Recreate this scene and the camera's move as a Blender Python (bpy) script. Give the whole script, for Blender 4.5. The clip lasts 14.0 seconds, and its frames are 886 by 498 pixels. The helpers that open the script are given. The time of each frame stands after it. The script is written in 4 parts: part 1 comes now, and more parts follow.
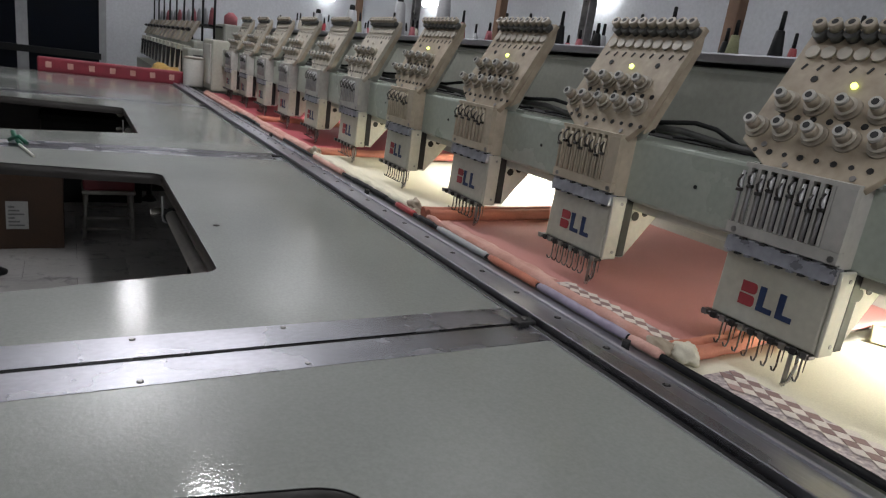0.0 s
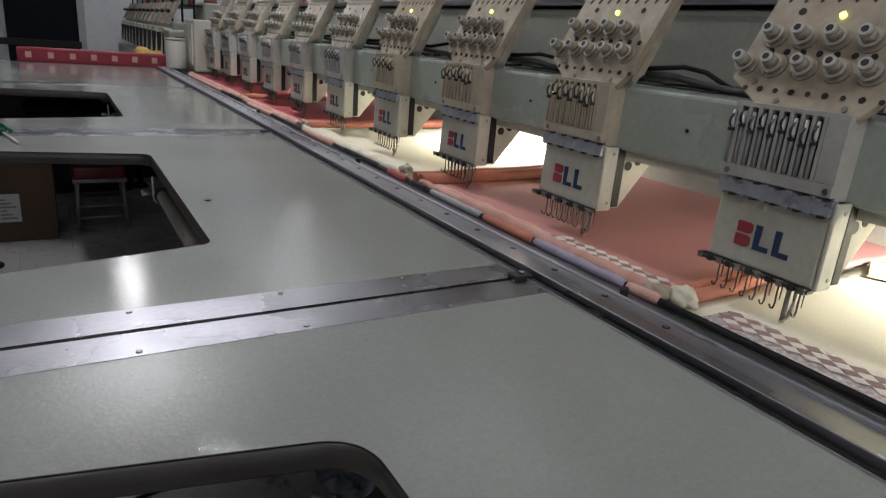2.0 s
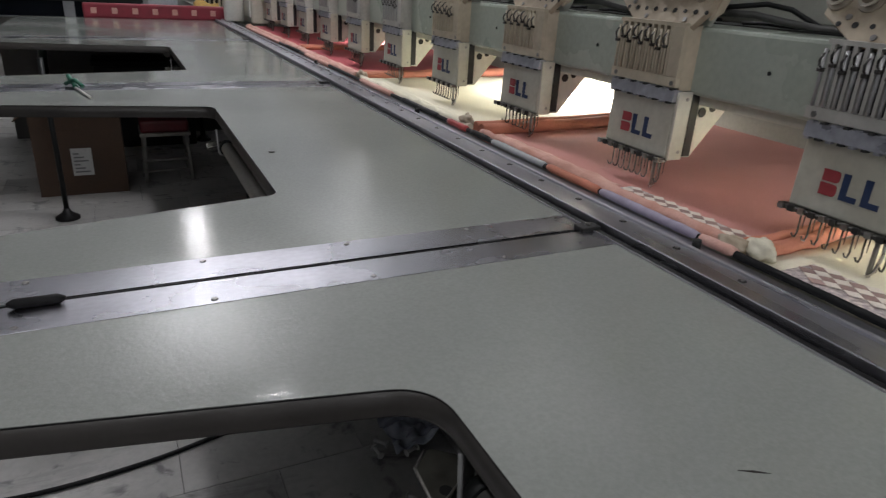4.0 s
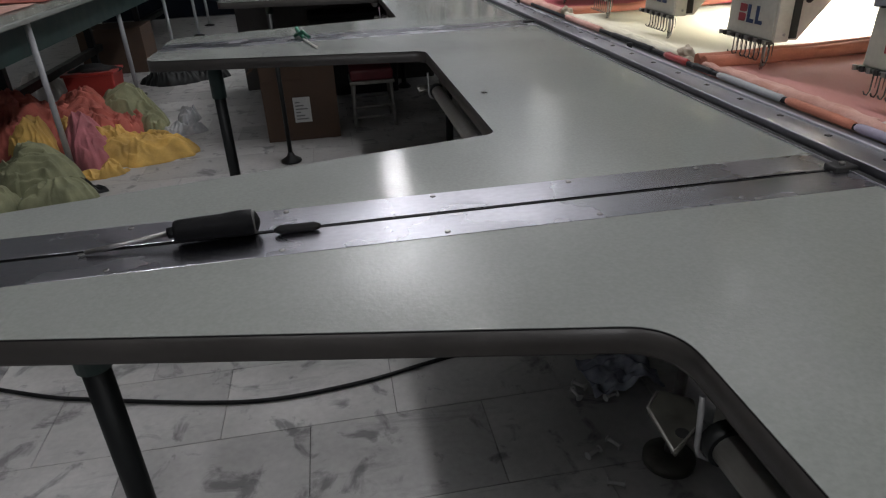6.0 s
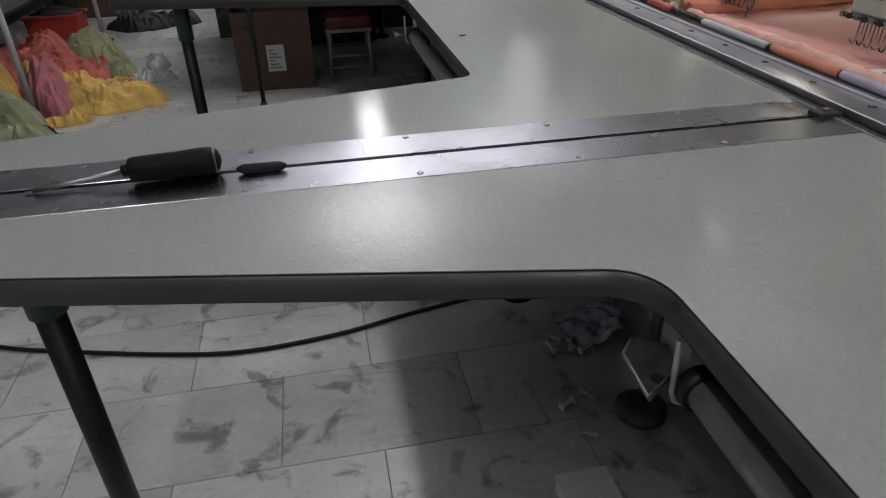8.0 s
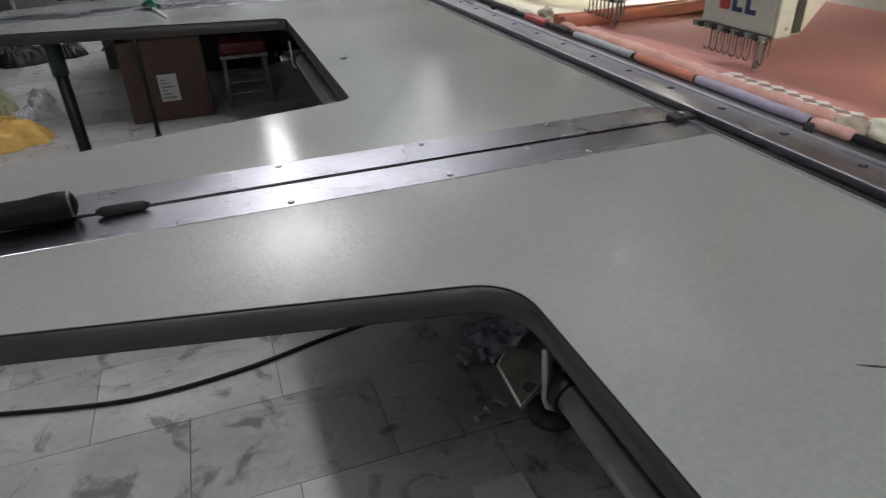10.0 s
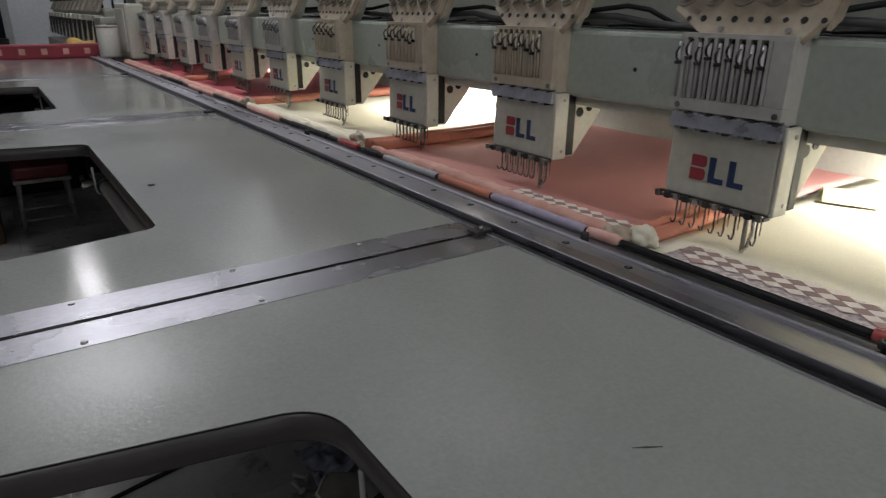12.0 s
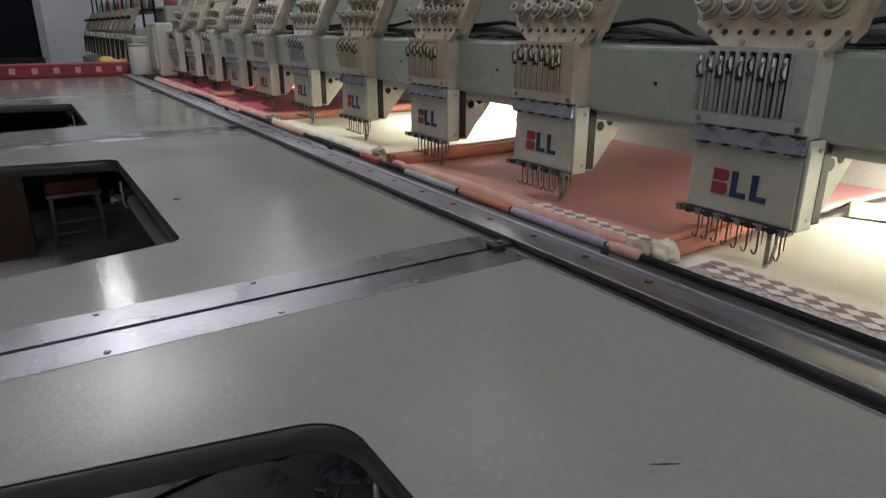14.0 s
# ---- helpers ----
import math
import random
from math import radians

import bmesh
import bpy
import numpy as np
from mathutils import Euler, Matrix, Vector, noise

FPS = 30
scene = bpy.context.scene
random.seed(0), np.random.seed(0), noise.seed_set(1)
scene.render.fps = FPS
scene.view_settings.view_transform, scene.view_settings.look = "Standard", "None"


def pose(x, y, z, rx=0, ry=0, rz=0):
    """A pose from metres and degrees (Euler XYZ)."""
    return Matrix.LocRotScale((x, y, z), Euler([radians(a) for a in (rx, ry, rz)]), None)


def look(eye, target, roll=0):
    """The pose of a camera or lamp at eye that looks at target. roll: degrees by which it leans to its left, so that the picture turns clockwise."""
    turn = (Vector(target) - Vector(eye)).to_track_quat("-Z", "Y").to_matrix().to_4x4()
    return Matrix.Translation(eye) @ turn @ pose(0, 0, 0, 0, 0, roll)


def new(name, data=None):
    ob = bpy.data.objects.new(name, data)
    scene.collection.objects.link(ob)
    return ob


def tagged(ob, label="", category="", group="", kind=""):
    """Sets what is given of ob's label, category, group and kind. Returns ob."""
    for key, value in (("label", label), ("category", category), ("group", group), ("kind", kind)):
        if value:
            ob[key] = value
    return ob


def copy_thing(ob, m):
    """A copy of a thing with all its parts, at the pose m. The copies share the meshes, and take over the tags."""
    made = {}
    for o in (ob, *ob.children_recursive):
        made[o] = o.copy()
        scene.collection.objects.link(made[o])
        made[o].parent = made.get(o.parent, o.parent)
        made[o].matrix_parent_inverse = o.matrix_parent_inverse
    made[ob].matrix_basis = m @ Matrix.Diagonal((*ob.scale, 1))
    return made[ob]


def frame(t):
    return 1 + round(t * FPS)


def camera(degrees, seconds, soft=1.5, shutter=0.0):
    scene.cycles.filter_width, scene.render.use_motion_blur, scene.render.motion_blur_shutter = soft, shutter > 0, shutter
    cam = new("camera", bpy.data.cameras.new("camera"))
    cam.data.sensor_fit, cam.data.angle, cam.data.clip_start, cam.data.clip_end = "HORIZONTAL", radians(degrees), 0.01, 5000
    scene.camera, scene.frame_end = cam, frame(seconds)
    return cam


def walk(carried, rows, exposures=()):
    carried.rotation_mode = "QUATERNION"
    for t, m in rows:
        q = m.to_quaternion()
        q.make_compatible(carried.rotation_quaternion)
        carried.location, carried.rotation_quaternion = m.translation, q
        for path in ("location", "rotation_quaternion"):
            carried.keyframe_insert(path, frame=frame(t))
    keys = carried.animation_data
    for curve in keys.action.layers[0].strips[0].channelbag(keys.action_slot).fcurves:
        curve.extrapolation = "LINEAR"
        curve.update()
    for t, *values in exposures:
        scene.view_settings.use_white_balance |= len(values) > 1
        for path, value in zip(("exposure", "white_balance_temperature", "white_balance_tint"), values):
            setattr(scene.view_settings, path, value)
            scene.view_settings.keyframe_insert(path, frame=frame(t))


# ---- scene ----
cam = camera(68.9, 14.0, soft=1.2, shutter=0.4)
PATH = [
    (0, (-0.635, -0.697, 1.101), (0.355, 0.956, 0.566), 7.9),
    (0.5, (-0.634, -0.706, 1.099), (0.332, 0.97, 0.592), 6.1),
    (1, (-0.641, -0.697, 1.091), (0.304, 0.979, 0.546), 6.4),
    (1.5, (-0.629, -0.695, 1.083), (0.362, 0.957, 0.549), 5.6),
    (2, (-0.629, -0.702, 1.08), (0.362, 0.923, 0.465), 4.7),
    (4.5, (-0.646, -0.685, 1.073), (0.042, 1.018, 0.281), 1.0),
    (5, (-0.669, -0.682, 1.072), (-0.233, 1.088, 0.248), -1.5),
    (5.5, (-0.682, -0.673, 1.059), (-0.375, 1.075, 0.137), -2.0),
    (6, (-0.684, -0.677, 1.063), (-0.413, 1.08, 0.147), -2.7),
    (6.5, (-0.675, -0.676, 1.069), (-0.389, 1.077, 0.15), -3.9),
    (7, (-0.666, -0.668, 1.066), (-0.357, 1.071, 0.129), -4.2),
    (7.5, (-0.672, -0.662, 1.052), (-0.371, 1.045, 0.054), -2.6),
    (8, (-0.675, -0.661, 1.035), (-0.354, 1.022, 0.004), -1.2),
    (10.5, (-0.62, -0.679, 1.046), (0.084, 0.932, 0.093), -1.3),
    (11, (-0.621, -0.688, 1.053), (0.322, 0.921, 0.33), 0.4),
    (11.5, (-0.616, -0.693, 1.056), (0.382, 0.889, 0.349), 0.5),
    (12, (-0.609, -0.696, 1.058), (0.457, 0.848, 0.364), 0.5),
    (12.5, (-0.6, -0.701, 1.055), (0.516, 0.8, 0.346), 0.1),
    (13, (-0.606, -0.702, 1.054), (0.457, 0.843, 0.358), 0.2),
    (13.5, (-0.606, -0.696, 1.053), (0.391, 0.88, 0.331), 0.0),
    (14, (-0.605, -0.701, 1.057), (0.409, 0.895, 0.406), 0.0),
]
walk(cam, [(t, look(eye, target, roll)) for t, eye, target, roll in PATH],
     exposures=[(0, 0.08), (1, 0.0), (2, 0.0), (5.5, 0.06), (6.5, 0.04), (8, 0.34), (10.5, 0.44), (11.3, 0.04), (12.5, -0.3), (14, -0.14)])

# ---------------- light ----------------
world = bpy.data.worlds.new("world")
scene.world = world
world.use_nodes = True
world.node_tree.nodes["Background"].inputs[0].default_value = (0.55, 0.62, 0.75, 1)
world.node_tree.nodes["Background"].inputs[1].default_value = 0.035


def lamp(name, kind, m, energy, color=(1, 1, 1), size=0.1, size_y=None):
    data = bpy.data.lights.new(name, kind)
    data.energy, data.color = energy, color
    if kind == "AREA":
        data.shape, data.size, data.size_y = "RECTANGLE", size, size_y or size
    else:
        data.shadow_soft_size = size
    ob = new(name, data)
    ob.matrix_world = m
    return ob


COOL = (0.98, 0.965, 1.0)
CEIL = 3.6
# fluorescent fittings under the ceiling: (x, y, watts down, length along y, watts up, width)
# (-0.07, -2.54) and (-1.5, -1.2) are added fill for near table and heads
TUBES = [(-0.2, 5.3, 6, 1.0, 52, 0.05), (-0.07, 1.88, 22, 0.8, 24, 0.12), (-0.07, -2.54, 24, 1.2, 2, 0.1), (2.09, 2.98, 0.3, 0.05, 5, 0.04), (-1.5, -1.2, 11, 1.2, 2, 0.06), (1.97, 7.3, 0.6, 1.2, 22, 0.06)]

# ---------------- materials ----------------


def mat(name, color, rough=0.5, metal=0.0, dark=0.8, scale=6.0, fine=90.0, bump=0.05, coat=0.0, tint=None, spread=0.0, aniso=None, spec=0.5):
    """A node material: base colour varied at two scales, roughness varied, fine relief."""
    m = bpy.data.materials.new(name)
    m.use_nodes = True
    nt = m.node_tree
    n, l = nt.nodes, nt.links
    b = n["Principled BSDF"]
    tc = n.new("ShaderNodeTexCoord")
    oi = n.new("ShaderNodeObjectInfo")
    add = n.new("ShaderNodeVectorMath")
    add.operation = "ADD"
    mul = n.new("ShaderNodeVectorMath")
    mul.operation = "SCALE"
    mul.inputs["Scale"].default_value = 7.0
    comb = n.new("ShaderNodeCombineXYZ")
    for k in range(3):
        l.new(oi.outputs["Random"], comb.inputs[k])
    l.new(comb.outputs[0], mul.inputs[0])
    l.new(tc.outputs["Object"], add.inputs[0])
    l.new(mul.outputs[0], add.inputs[1])
    vec = add.outputs[0]
    if aniso:
        mp = n.new("ShaderNodeMapping")
        mp.inputs["Scale"].default_value = aniso
        l.new(vec, mp.inputs["Vector"])
        vec = mp.outputs[0]
    big, small = n.new("ShaderNodeTexNoise"), n.new("ShaderNodeTexNoise")
    big.inputs["Scale"].default_value, big.inputs["Detail"].default_value = scale, 5
    small.inputs["Scale"].default_value, small.inputs["Detail"].default_value = fine, 3
    l.new(vec, big.inputs["Vector"])
    l.new(vec, small.inputs["Vector"])
    ramp = n.new("ShaderNodeValToRGB")
    ramp.color_ramp.elements[0].position, ramp.color_ramp.elements[1].position = 0.3, 0.68
    t = tint or color
    ramp.color_ramp.elements[0].color = (t[0] * dark, t[1] * dark, t[2] * dark, 1)
    ramp.color_ramp.elements[1].color = (*color, 1)
    l.new(big.outputs["Fac"], ramp.inputs["Fac"])
    mix = n.new("ShaderNodeMix")
    mix.data_type, mix.blend_type = "RGBA", "MULTIPLY"
    mix.inputs["Factor"].default_value = 0.35
    l.new(ramp.outputs["Color"], mix.inputs["A"])
    r2 = n.new("ShaderNodeMapRange")
    r2.inputs["From Min"].default_value, r2.inputs["From Max"].default_value = 0.3, 0.7
    r2.inputs["To Min"].default_value, r2.inputs["To Max"].default_value = 0.75, 1.1
    l.new(small.outputs["Fac"], r2.inputs["Value"])
    l.new(r2.outputs[0], mix.inputs["B"])
    out = mix.outputs["Result"]
    if spread:
        hsv = n.new("ShaderNodeHueSaturation")
        v = n.new("ShaderNodeMapRange")
        v.inputs["To Min"].default_value, v.inputs["To Max"].default_value = 1 - spread, 1 + spread
        l.new(oi.outputs["Random"], v.inputs["Value"])
        l.new(v.outputs[0], hsv.inputs["Value"])
        l.new(out, hsv.inputs["Color"])
        out = hsv.outputs[0]
    l.new(out, b.inputs["Base Color"])
    rr = n.new("ShaderNodeMapRange")
    rr.inputs["From Min"].default_value, rr.inputs["From Max"].default_value = 0.3, 0.7
    rr.inputs["To Min"].default_value, rr.inputs["To Max"].default_value = max(0.03, rough - 0.08), min(1, rough + 0.1)
    l.new(big.outputs["Fac"], rr.inputs["Value"])
    l.new(rr.outputs[0], b.inputs["Roughness"])
    b.inputs["Metallic"].default_value = metal
    b.inputs["Coat Weight"].default_value = coat
    b.inputs["Coat Roughness"].default_value = 0.12
    b.inputs["Specular IOR Level"].default_value = spec
    if bump:
        bp = n.new("ShaderNodeBump")
        bp.inputs["Strength"].default_value, bp.inputs["Distance"].default_value = bump, 0.004
        l.new(small.outputs["Fac"], bp.inputs["Height"])
        l.new(bp.outputs[0], b.inputs["Normal"])
    return m


def glow(name, color, strength):
    m = bpy.data.materials.new(name)
    m.use_nodes = True
    b = m.node_tree.nodes["Principled BSDF"]
    b.inputs["Base Color"].default_value = (*color, 1)
    b.inputs["Emission Color"].default_value = (*color, 1)
    b.inputs["Emission Strength"].default_value = strength
    return m


M_TABLE = mat("table_laminate", (0.275, 0.29, 0.268), 0.115, dark=0.9, scale=3, fine=230, bump=0.05, spec=0.55)
M_EDGE = mat("table_edge", (0.05, 0.046, 0.042), 0.35, dark=0.7, scale=9, bump=0.06, spec=0.35)
M_STEEL = mat("brushed_steel", (0.43, 0.43, 0.47), 0.25, 1.0, dark=0.8, scale=9, fine=140, bump=0.02, aniso=(0.7, 1.0, 1))
M_ALU = mat("rail_aluminium", (0.5, 0.5, 0.54), 0.33, 0.9, dark=0.72, scale=9, fine=150, bump=0.03, aniso=(2, 0.2, 1))
M_ALU2 = mat("rail_bright", (0.58, 0.58, 0.62), 0.28, 0.8, dark=0.8, scale=9, aniso=(2, 0.2, 1))
M_BLACK = mat("black_rubber", (0.009, 0.009, 0.01), 0.55, dark=0.6, bump=0.08, spec=0.25)
M_GRIP = mat("black_grip", (0.006, 0.006, 0.007), 0.6, dark=0.6, fine=200, bump=0.15, spec=0.14)
M_CREAM = mat("cream_paint", (0.56, 0.56, 0.485), 0.4, dark=0.88, scale=8, bump=0.03, tint=(0.55, 0.53, 0.43))
M_WHITE = mat("white_enamel", (0.66, 0.655, 0.6), 0.36, dark=0.9, scale=8, bump=0.02)
M_GREEN = mat("pale_green_paint", (0.43, 0.475, 0.41), 0.27, dark=0.9, scale=4, bump=0.03)
M_BEAM = mat("grey_green_paint", (0.42, 0.43, 0.375), 0.5, dark=0.8, scale=4, bump=0.05)
M_TAN = mat("aged_beige_plastic", (0.47, 0.40, 0.30), 0.55, dark=0.72, scale=25, bump=0.08, tint=(0.43, 0.35, 0.25))
M_TAN2 = mat("pale_grey_plastic", (0.5, 0.49, 0.45), 0.5, dark=0.8, scale=25, bump=0.06)
M_TAN3 = mat("pale_worn_plastic", (0.52, 0.48, 0.4), 0.5, dark=0.75, scale=25, bump=0.08)
M_KNOB = mat("knob_beige", (0.40, 0.35, 0.275), 0.5, dark=0.7, scale=40, bump=0.05)
M_DISC = mat("white_disc", (0.46, 0.42, 0.345), 0.4, dark=0.8, scale=40)
M_BRACKET = mat("dull_cast_steel", (0.13, 0.128, 0.108), 0.5, 0.5, dark=0.6, scale=40)
M_ROLL = mat("grey_rubber", (0.11, 0.11, 0.105), 0.4, dark=0.6, scale=30)
# near-black parts; also painted-in shade of gaps, bores and recesses
M_DARK = mat("dark_part_and_gap_shade", (0.02, 0.02, 0.02), 0.7, dark=0.6)
M_CHROME = mat("chrome", (0.62, 0.61, 0.6), 0.22, 1.0, dark=0.7, scale=30)
M_BARS = mat("needle_bar_steel", (0.38, 0.37, 0.36), 0.35, 1.0, dark=0.6, scale=30)
M_HOOK = mat("dark_hook_steel", (0.13, 0.125, 0.12), 0.3, 1.0, dark=0.6, scale=30)
M_RED = mat("red_print", (0.36, 0.045, 0.055), 0.45, dark=0.85, bump=0)
M_BLUE = mat("blue_print", (0.022, 0.045, 0.12), 0.45, dark=0.85, bump=0)
M_PINK = mat("pink_cloth", (0.56, 0.25, 0.225), 0.92, dark=0.88, scale=5, fine=420, bump=0.25)
M_ROSE = mat("rose_cloth", (0.5, 0.10, 0.12), 0.92, dark=0.8, scale=8, fine=420, bump=0.25)
M_CLOTH = mat("cream_cloth", (0.74, 0.70, 0.56), 0.92, dark=0.92, scale=5, fine=420, bump=0.25)
M_ORANGE = mat("orange_cloth", (0.58, 0.22, 0.14), 0.85, dark=0.72, scale=14, fine=300, bump=0.3)
M_PALE = mat("pale_pink_cloth", (0.68, 0.42, 0.36), 0.9, dark=0.75, scale=16, fine=300, bump=0.3, tint=(0.7, 0.36, 0.28))
M_CHECK_W = mat("check_white", (0.72, 0.65, 0.58), 0.9, dark=0.9, fine=400, bump=0.2)
M_CHECK_B = mat("check_brown", (0.3, 0.2, 0.18), 0.9, dark=0.8, fine=400, bump=0.2)
M_CHECK_T = mat("check_taupe", (0.42, 0.29, 0.26), 0.9, dark=0.8, fine=400, bump=0.2)
M_CHECK_G = mat("check_ground", (0.68, 0.6, 0.56), 0.9, dark=0.55, scale=130, fine=300, bump=0.2, tint=(0.42, 0.34, 0.36))
M_STRIP = mat("grey_steel", (0.46, 0.47, 0.52), 0.34, 0.55, dark=0.6, scale=40)
M_VIOLET = mat("pale_violet_cloth", (0.4, 0.36, 0.46), 0.8, dark=0.75, scale=20, bump=0.2)
M_REDTUBE = mat("red_tape", (0.42, 0.05, 0.045), 0.4, dark=0.7, scale=20)
M_WALL = mat("wall_paint", (0.66, 0.68, 0.71), 0.8, dark=0.86, scale=1.2, fine=40, bump=0.1)
M_CEIL = mat("ceiling_paint", (0.78, 0.79, 0.8), 0.85, dark=0.9, scale=1.5)
M_NAVY = mat("dark_door_paint", (0.004, 0.007, 0.013), 0.7, dark=0.6, scale=3, spec=0.15)
M_GROUT = mat("floor_grout", (0.13, 0.125, 0.12), 0.85, dark=0.6, scale=12)
M_CARD = mat("cardboard", (0.105, 0.066, 0.045), 0.85, dark=0.8, scale=10, fine=160, bump=0.15)
M_PAPER = mat("paper", (0.62, 0.62, 0.6), 0.7, dark=0.9)
M_INK = mat("ink_grey", (0.25, 0.25, 0.25), 0.7)
M_LEG = mat("dark_leg_paint", (0.014, 0.016, 0.016), 0.45, dark=0.7, scale=14, spec=0.3)
M_TEAL = mat("dark_green_paint", (0.03, 0.06, 0.055), 0.5, dark=0.7, scale=8)
M_PVC = mat("grey_pipe", (0.4, 0.41, 0.42), 0.5, dark=0.8, scale=10)
M_YELLOW = mat("yellow_cloth", (0.72, 0.46, 0.13), 0.9, dark=0.5, scale=9, fine=200, bump=0.4)
M_CORAL = mat("coral_cloth", (0.52, 0.14, 0.105), 0.9, dark=0.5, scale=9, fine=200, bump=0.4)
M_SCRAP = mat("pale_yellow_cloth", (0.8, 0.74, 0.42), 0.9, dark=0.85, scale=9, fine=200, bump=0.2)
M_OLIVE = mat("olive_sack", (0.3, 0.31, 0.18), 0.9, dark=0.6, scale=12, fine=200, bump=0.4)
M_MAUVE = mat("dusty_rose_cloth", (0.5, 0.17, 0.19), 0.9, dark=0.6, scale=12, fine=200, bump=0.4)
M_BASKET = mat("red_plastic", (0.42, 0.05, 0.04), 0.35, dark=0.8, scale=10)
M_MAROON = mat("rose_red_print", (0.30, 0.03, 0.05), 0.6, dark=0.7, scale=14)
M_EMER = mat("green_plastic", (0.01, 0.13, 0.075), 0.35, dark=0.7, scale=20)
M_LED = glow("led_yellow", (0.85, 1.0, 0.2), 3.0)
M_SEAT = mat("dark_red_vinyl", (0.15, 0.02, 0.025), 0.5, dark=0.7, scale=14)
M_NBAR = mat("worn_needle_bar", (0.45, 0.45, 0.45), 0.4, 0.35, dark=0.7, scale=40)
M_CASE = mat("tan_case_plastic", (0.56, 0.49, 0.37), 0.5, dark=0.78, scale=25, bump=0.06)
M_PIPE = mat("worn_grey_pipe", (0.33, 0.32, 0.29), 0.42, 0.3, dark=0.6, scale=24)
M_WGLOW = glow("wall_tube_light", (0.96, 0.98, 1.0), 14.0)
M_TUBE = glow("tube_light", (0.96, 0.98, 1.0), 4.0)
M_WLED = glow("white_led", (1.0, 0.98, 0.9), 5.0)
M_WOOD = mat("brown_post", (0.2, 0.12, 0.075), 0.6, dark=0.7, scale=8)
M_BAG = mat("clear_bag", (0.36, 0.39, 0.46), 0.25, dark=0.6, scale=20, fine=60, bump=0.6)


def marble(name):
    """Worn grey marble: soft diagonal veins, scattered dark blotches, dust."""
    m = mat(name, (0.46, 0.455, 0.44), 0.4, dark=0.72, scale=4, fine=60, bump=0.03, spread=0.14)
    nt = m.node_tree
    n, l = nt.nodes, nt.links
    b = n["Principled BSDF"]
    src = b.inputs["Base Color"].links[0].from_socket
    geo = n.new("ShaderNodeNewGeometry")
    for scale, stretch, lo, hi, shade, rough in ((11.0, (1, 1, 1), 0.56, 0.66, 0.34, 0.6), (7.0, (0.45, 1.5, 1), 0.55, 0.72, 0.55, 0.7)):
        mp = n.new("ShaderNodeMapping")
        mp.inputs["Rotation"].default_value = (0, 0, 0.6)
        mp.inputs["Scale"].default_value = stretch
        l.new(geo.outputs["Position"], mp.inputs["Vector"])
        nz = n.new("ShaderNodeTexNoise")
        nz.inputs["Scale"].default_value, nz.inputs["Detail"].default_value, nz.inputs["Roughness"].default_value = scale, 7, rough
        nz.inputs["Distortion"].default_value = 0.6
        l.new(mp.outputs[0], nz.inputs["Vector"])
        rp = n.new("ShaderNodeValToRGB")
        rp.color_ramp.elements[0].position, rp.color_ramp.elements[1].position = lo, hi
        rp.color_ramp.elements[0].color, rp.color_ramp.elements[1].color = (1, 1, 1, 1), (shade, shade, shade * 1.03, 1)
        l.new(nz.outputs["Fac"], rp.inputs["Fac"])
        mx = n.new("ShaderNodeMix")
        mx.data_type, mx.blend_type = "RGBA", "MULTIPLY"
        mx.inputs["Factor"].default_value = 0.85
        l.new(src, mx.inputs["A"])
        l.new(rp.outputs["Color"], mx.inputs["B"])
        src = mx.outputs["Result"]
    l.new(src, b.inputs["Base Color"])
    return m


M_TILE = marble("marble_tile")

# ---------------- mesh helpers ----------------


def box(bm, x0, x1, y0, y1, z0, z1, bevel=0.0, seg=2):
    vs = [bm.verts.new((x, y, z)) for x in (x0, x1) for y in (y0, y1) for z in (z0, z1)]
    fs = [bm.faces.new([vs[i] for i in q]) for q in ((0, 1, 3, 2), (4, 6, 7, 5), (0, 4, 5, 1), (2, 3, 7, 6), (0, 2, 6, 4), (1, 5, 7, 3))]
    if bevel:
        es = list({e for f in fs for e in f.edges})
        bmesh.ops.bevel(bm, geom=es, offset=bevel, segments=seg, profile=0.5, affect="EDGES", clamp_overlap=True)
    return bm


def cyl(bm, p0, p1, r, r1=None, seg=16, cap=True):
    p0, p1 = Vector(p0), Vector(p1)
    d = (p1 - p0)
    a = d.normalized().orthogonal().normalized()
    c = d.normalized().cross(a)
    r1 = r if r1 is None else r1
    rings = []
    for p, q in ((p0, r), (p1, r1)):
        rings.append([bm.verts.new(p + (a * math.cos(2 * math.pi * k / seg) + c * math.sin(2 * math.pi * k / seg)) * q) for k in range(seg)])
    for k in range(seg):
        f = bm.faces.new([rings[0][k], rings[0][(k + 1) % seg], rings[1][(k + 1) % seg], rings[1][k]])
        f.smooth = True
    if cap:
        bm.faces.new(rings[0][::-1])
        bm.faces.new(rings[1])
    return bm


def pipe(bm, pts, r, seg=8):
    """A round bar along points."""
    pts = [Vector(p) for p in pts]
    ref = None
    rings = []
    for i, p in enumerate(pts):
        d = (pts[min(i + 1, len(pts) - 1)] - pts[max(i - 1, 0)]).normalized()
        a = d.orthogonal().normalized() if ref is None else (ref - d * ref.dot(d)).normalized()
        ref = a
        c = d.cross(a)
        rings.append([bm.verts.new(p + (a * math.cos(2 * math.pi * k / seg) + c * math.sin(2 * math.pi * k / seg)) * r) for k in range(seg)])
    for i in range(len(rings) - 1):
        for k in range(seg):
            f = bm.faces.new([rings[i][k], rings[i][(k + 1) % seg], rings[i + 1][(k + 1) % seg], rings[i + 1][k]])
            f.smooth = True
    bm.faces.new(rings[0][::-1])
    bm.faces.new(rings[-1])
    return bm


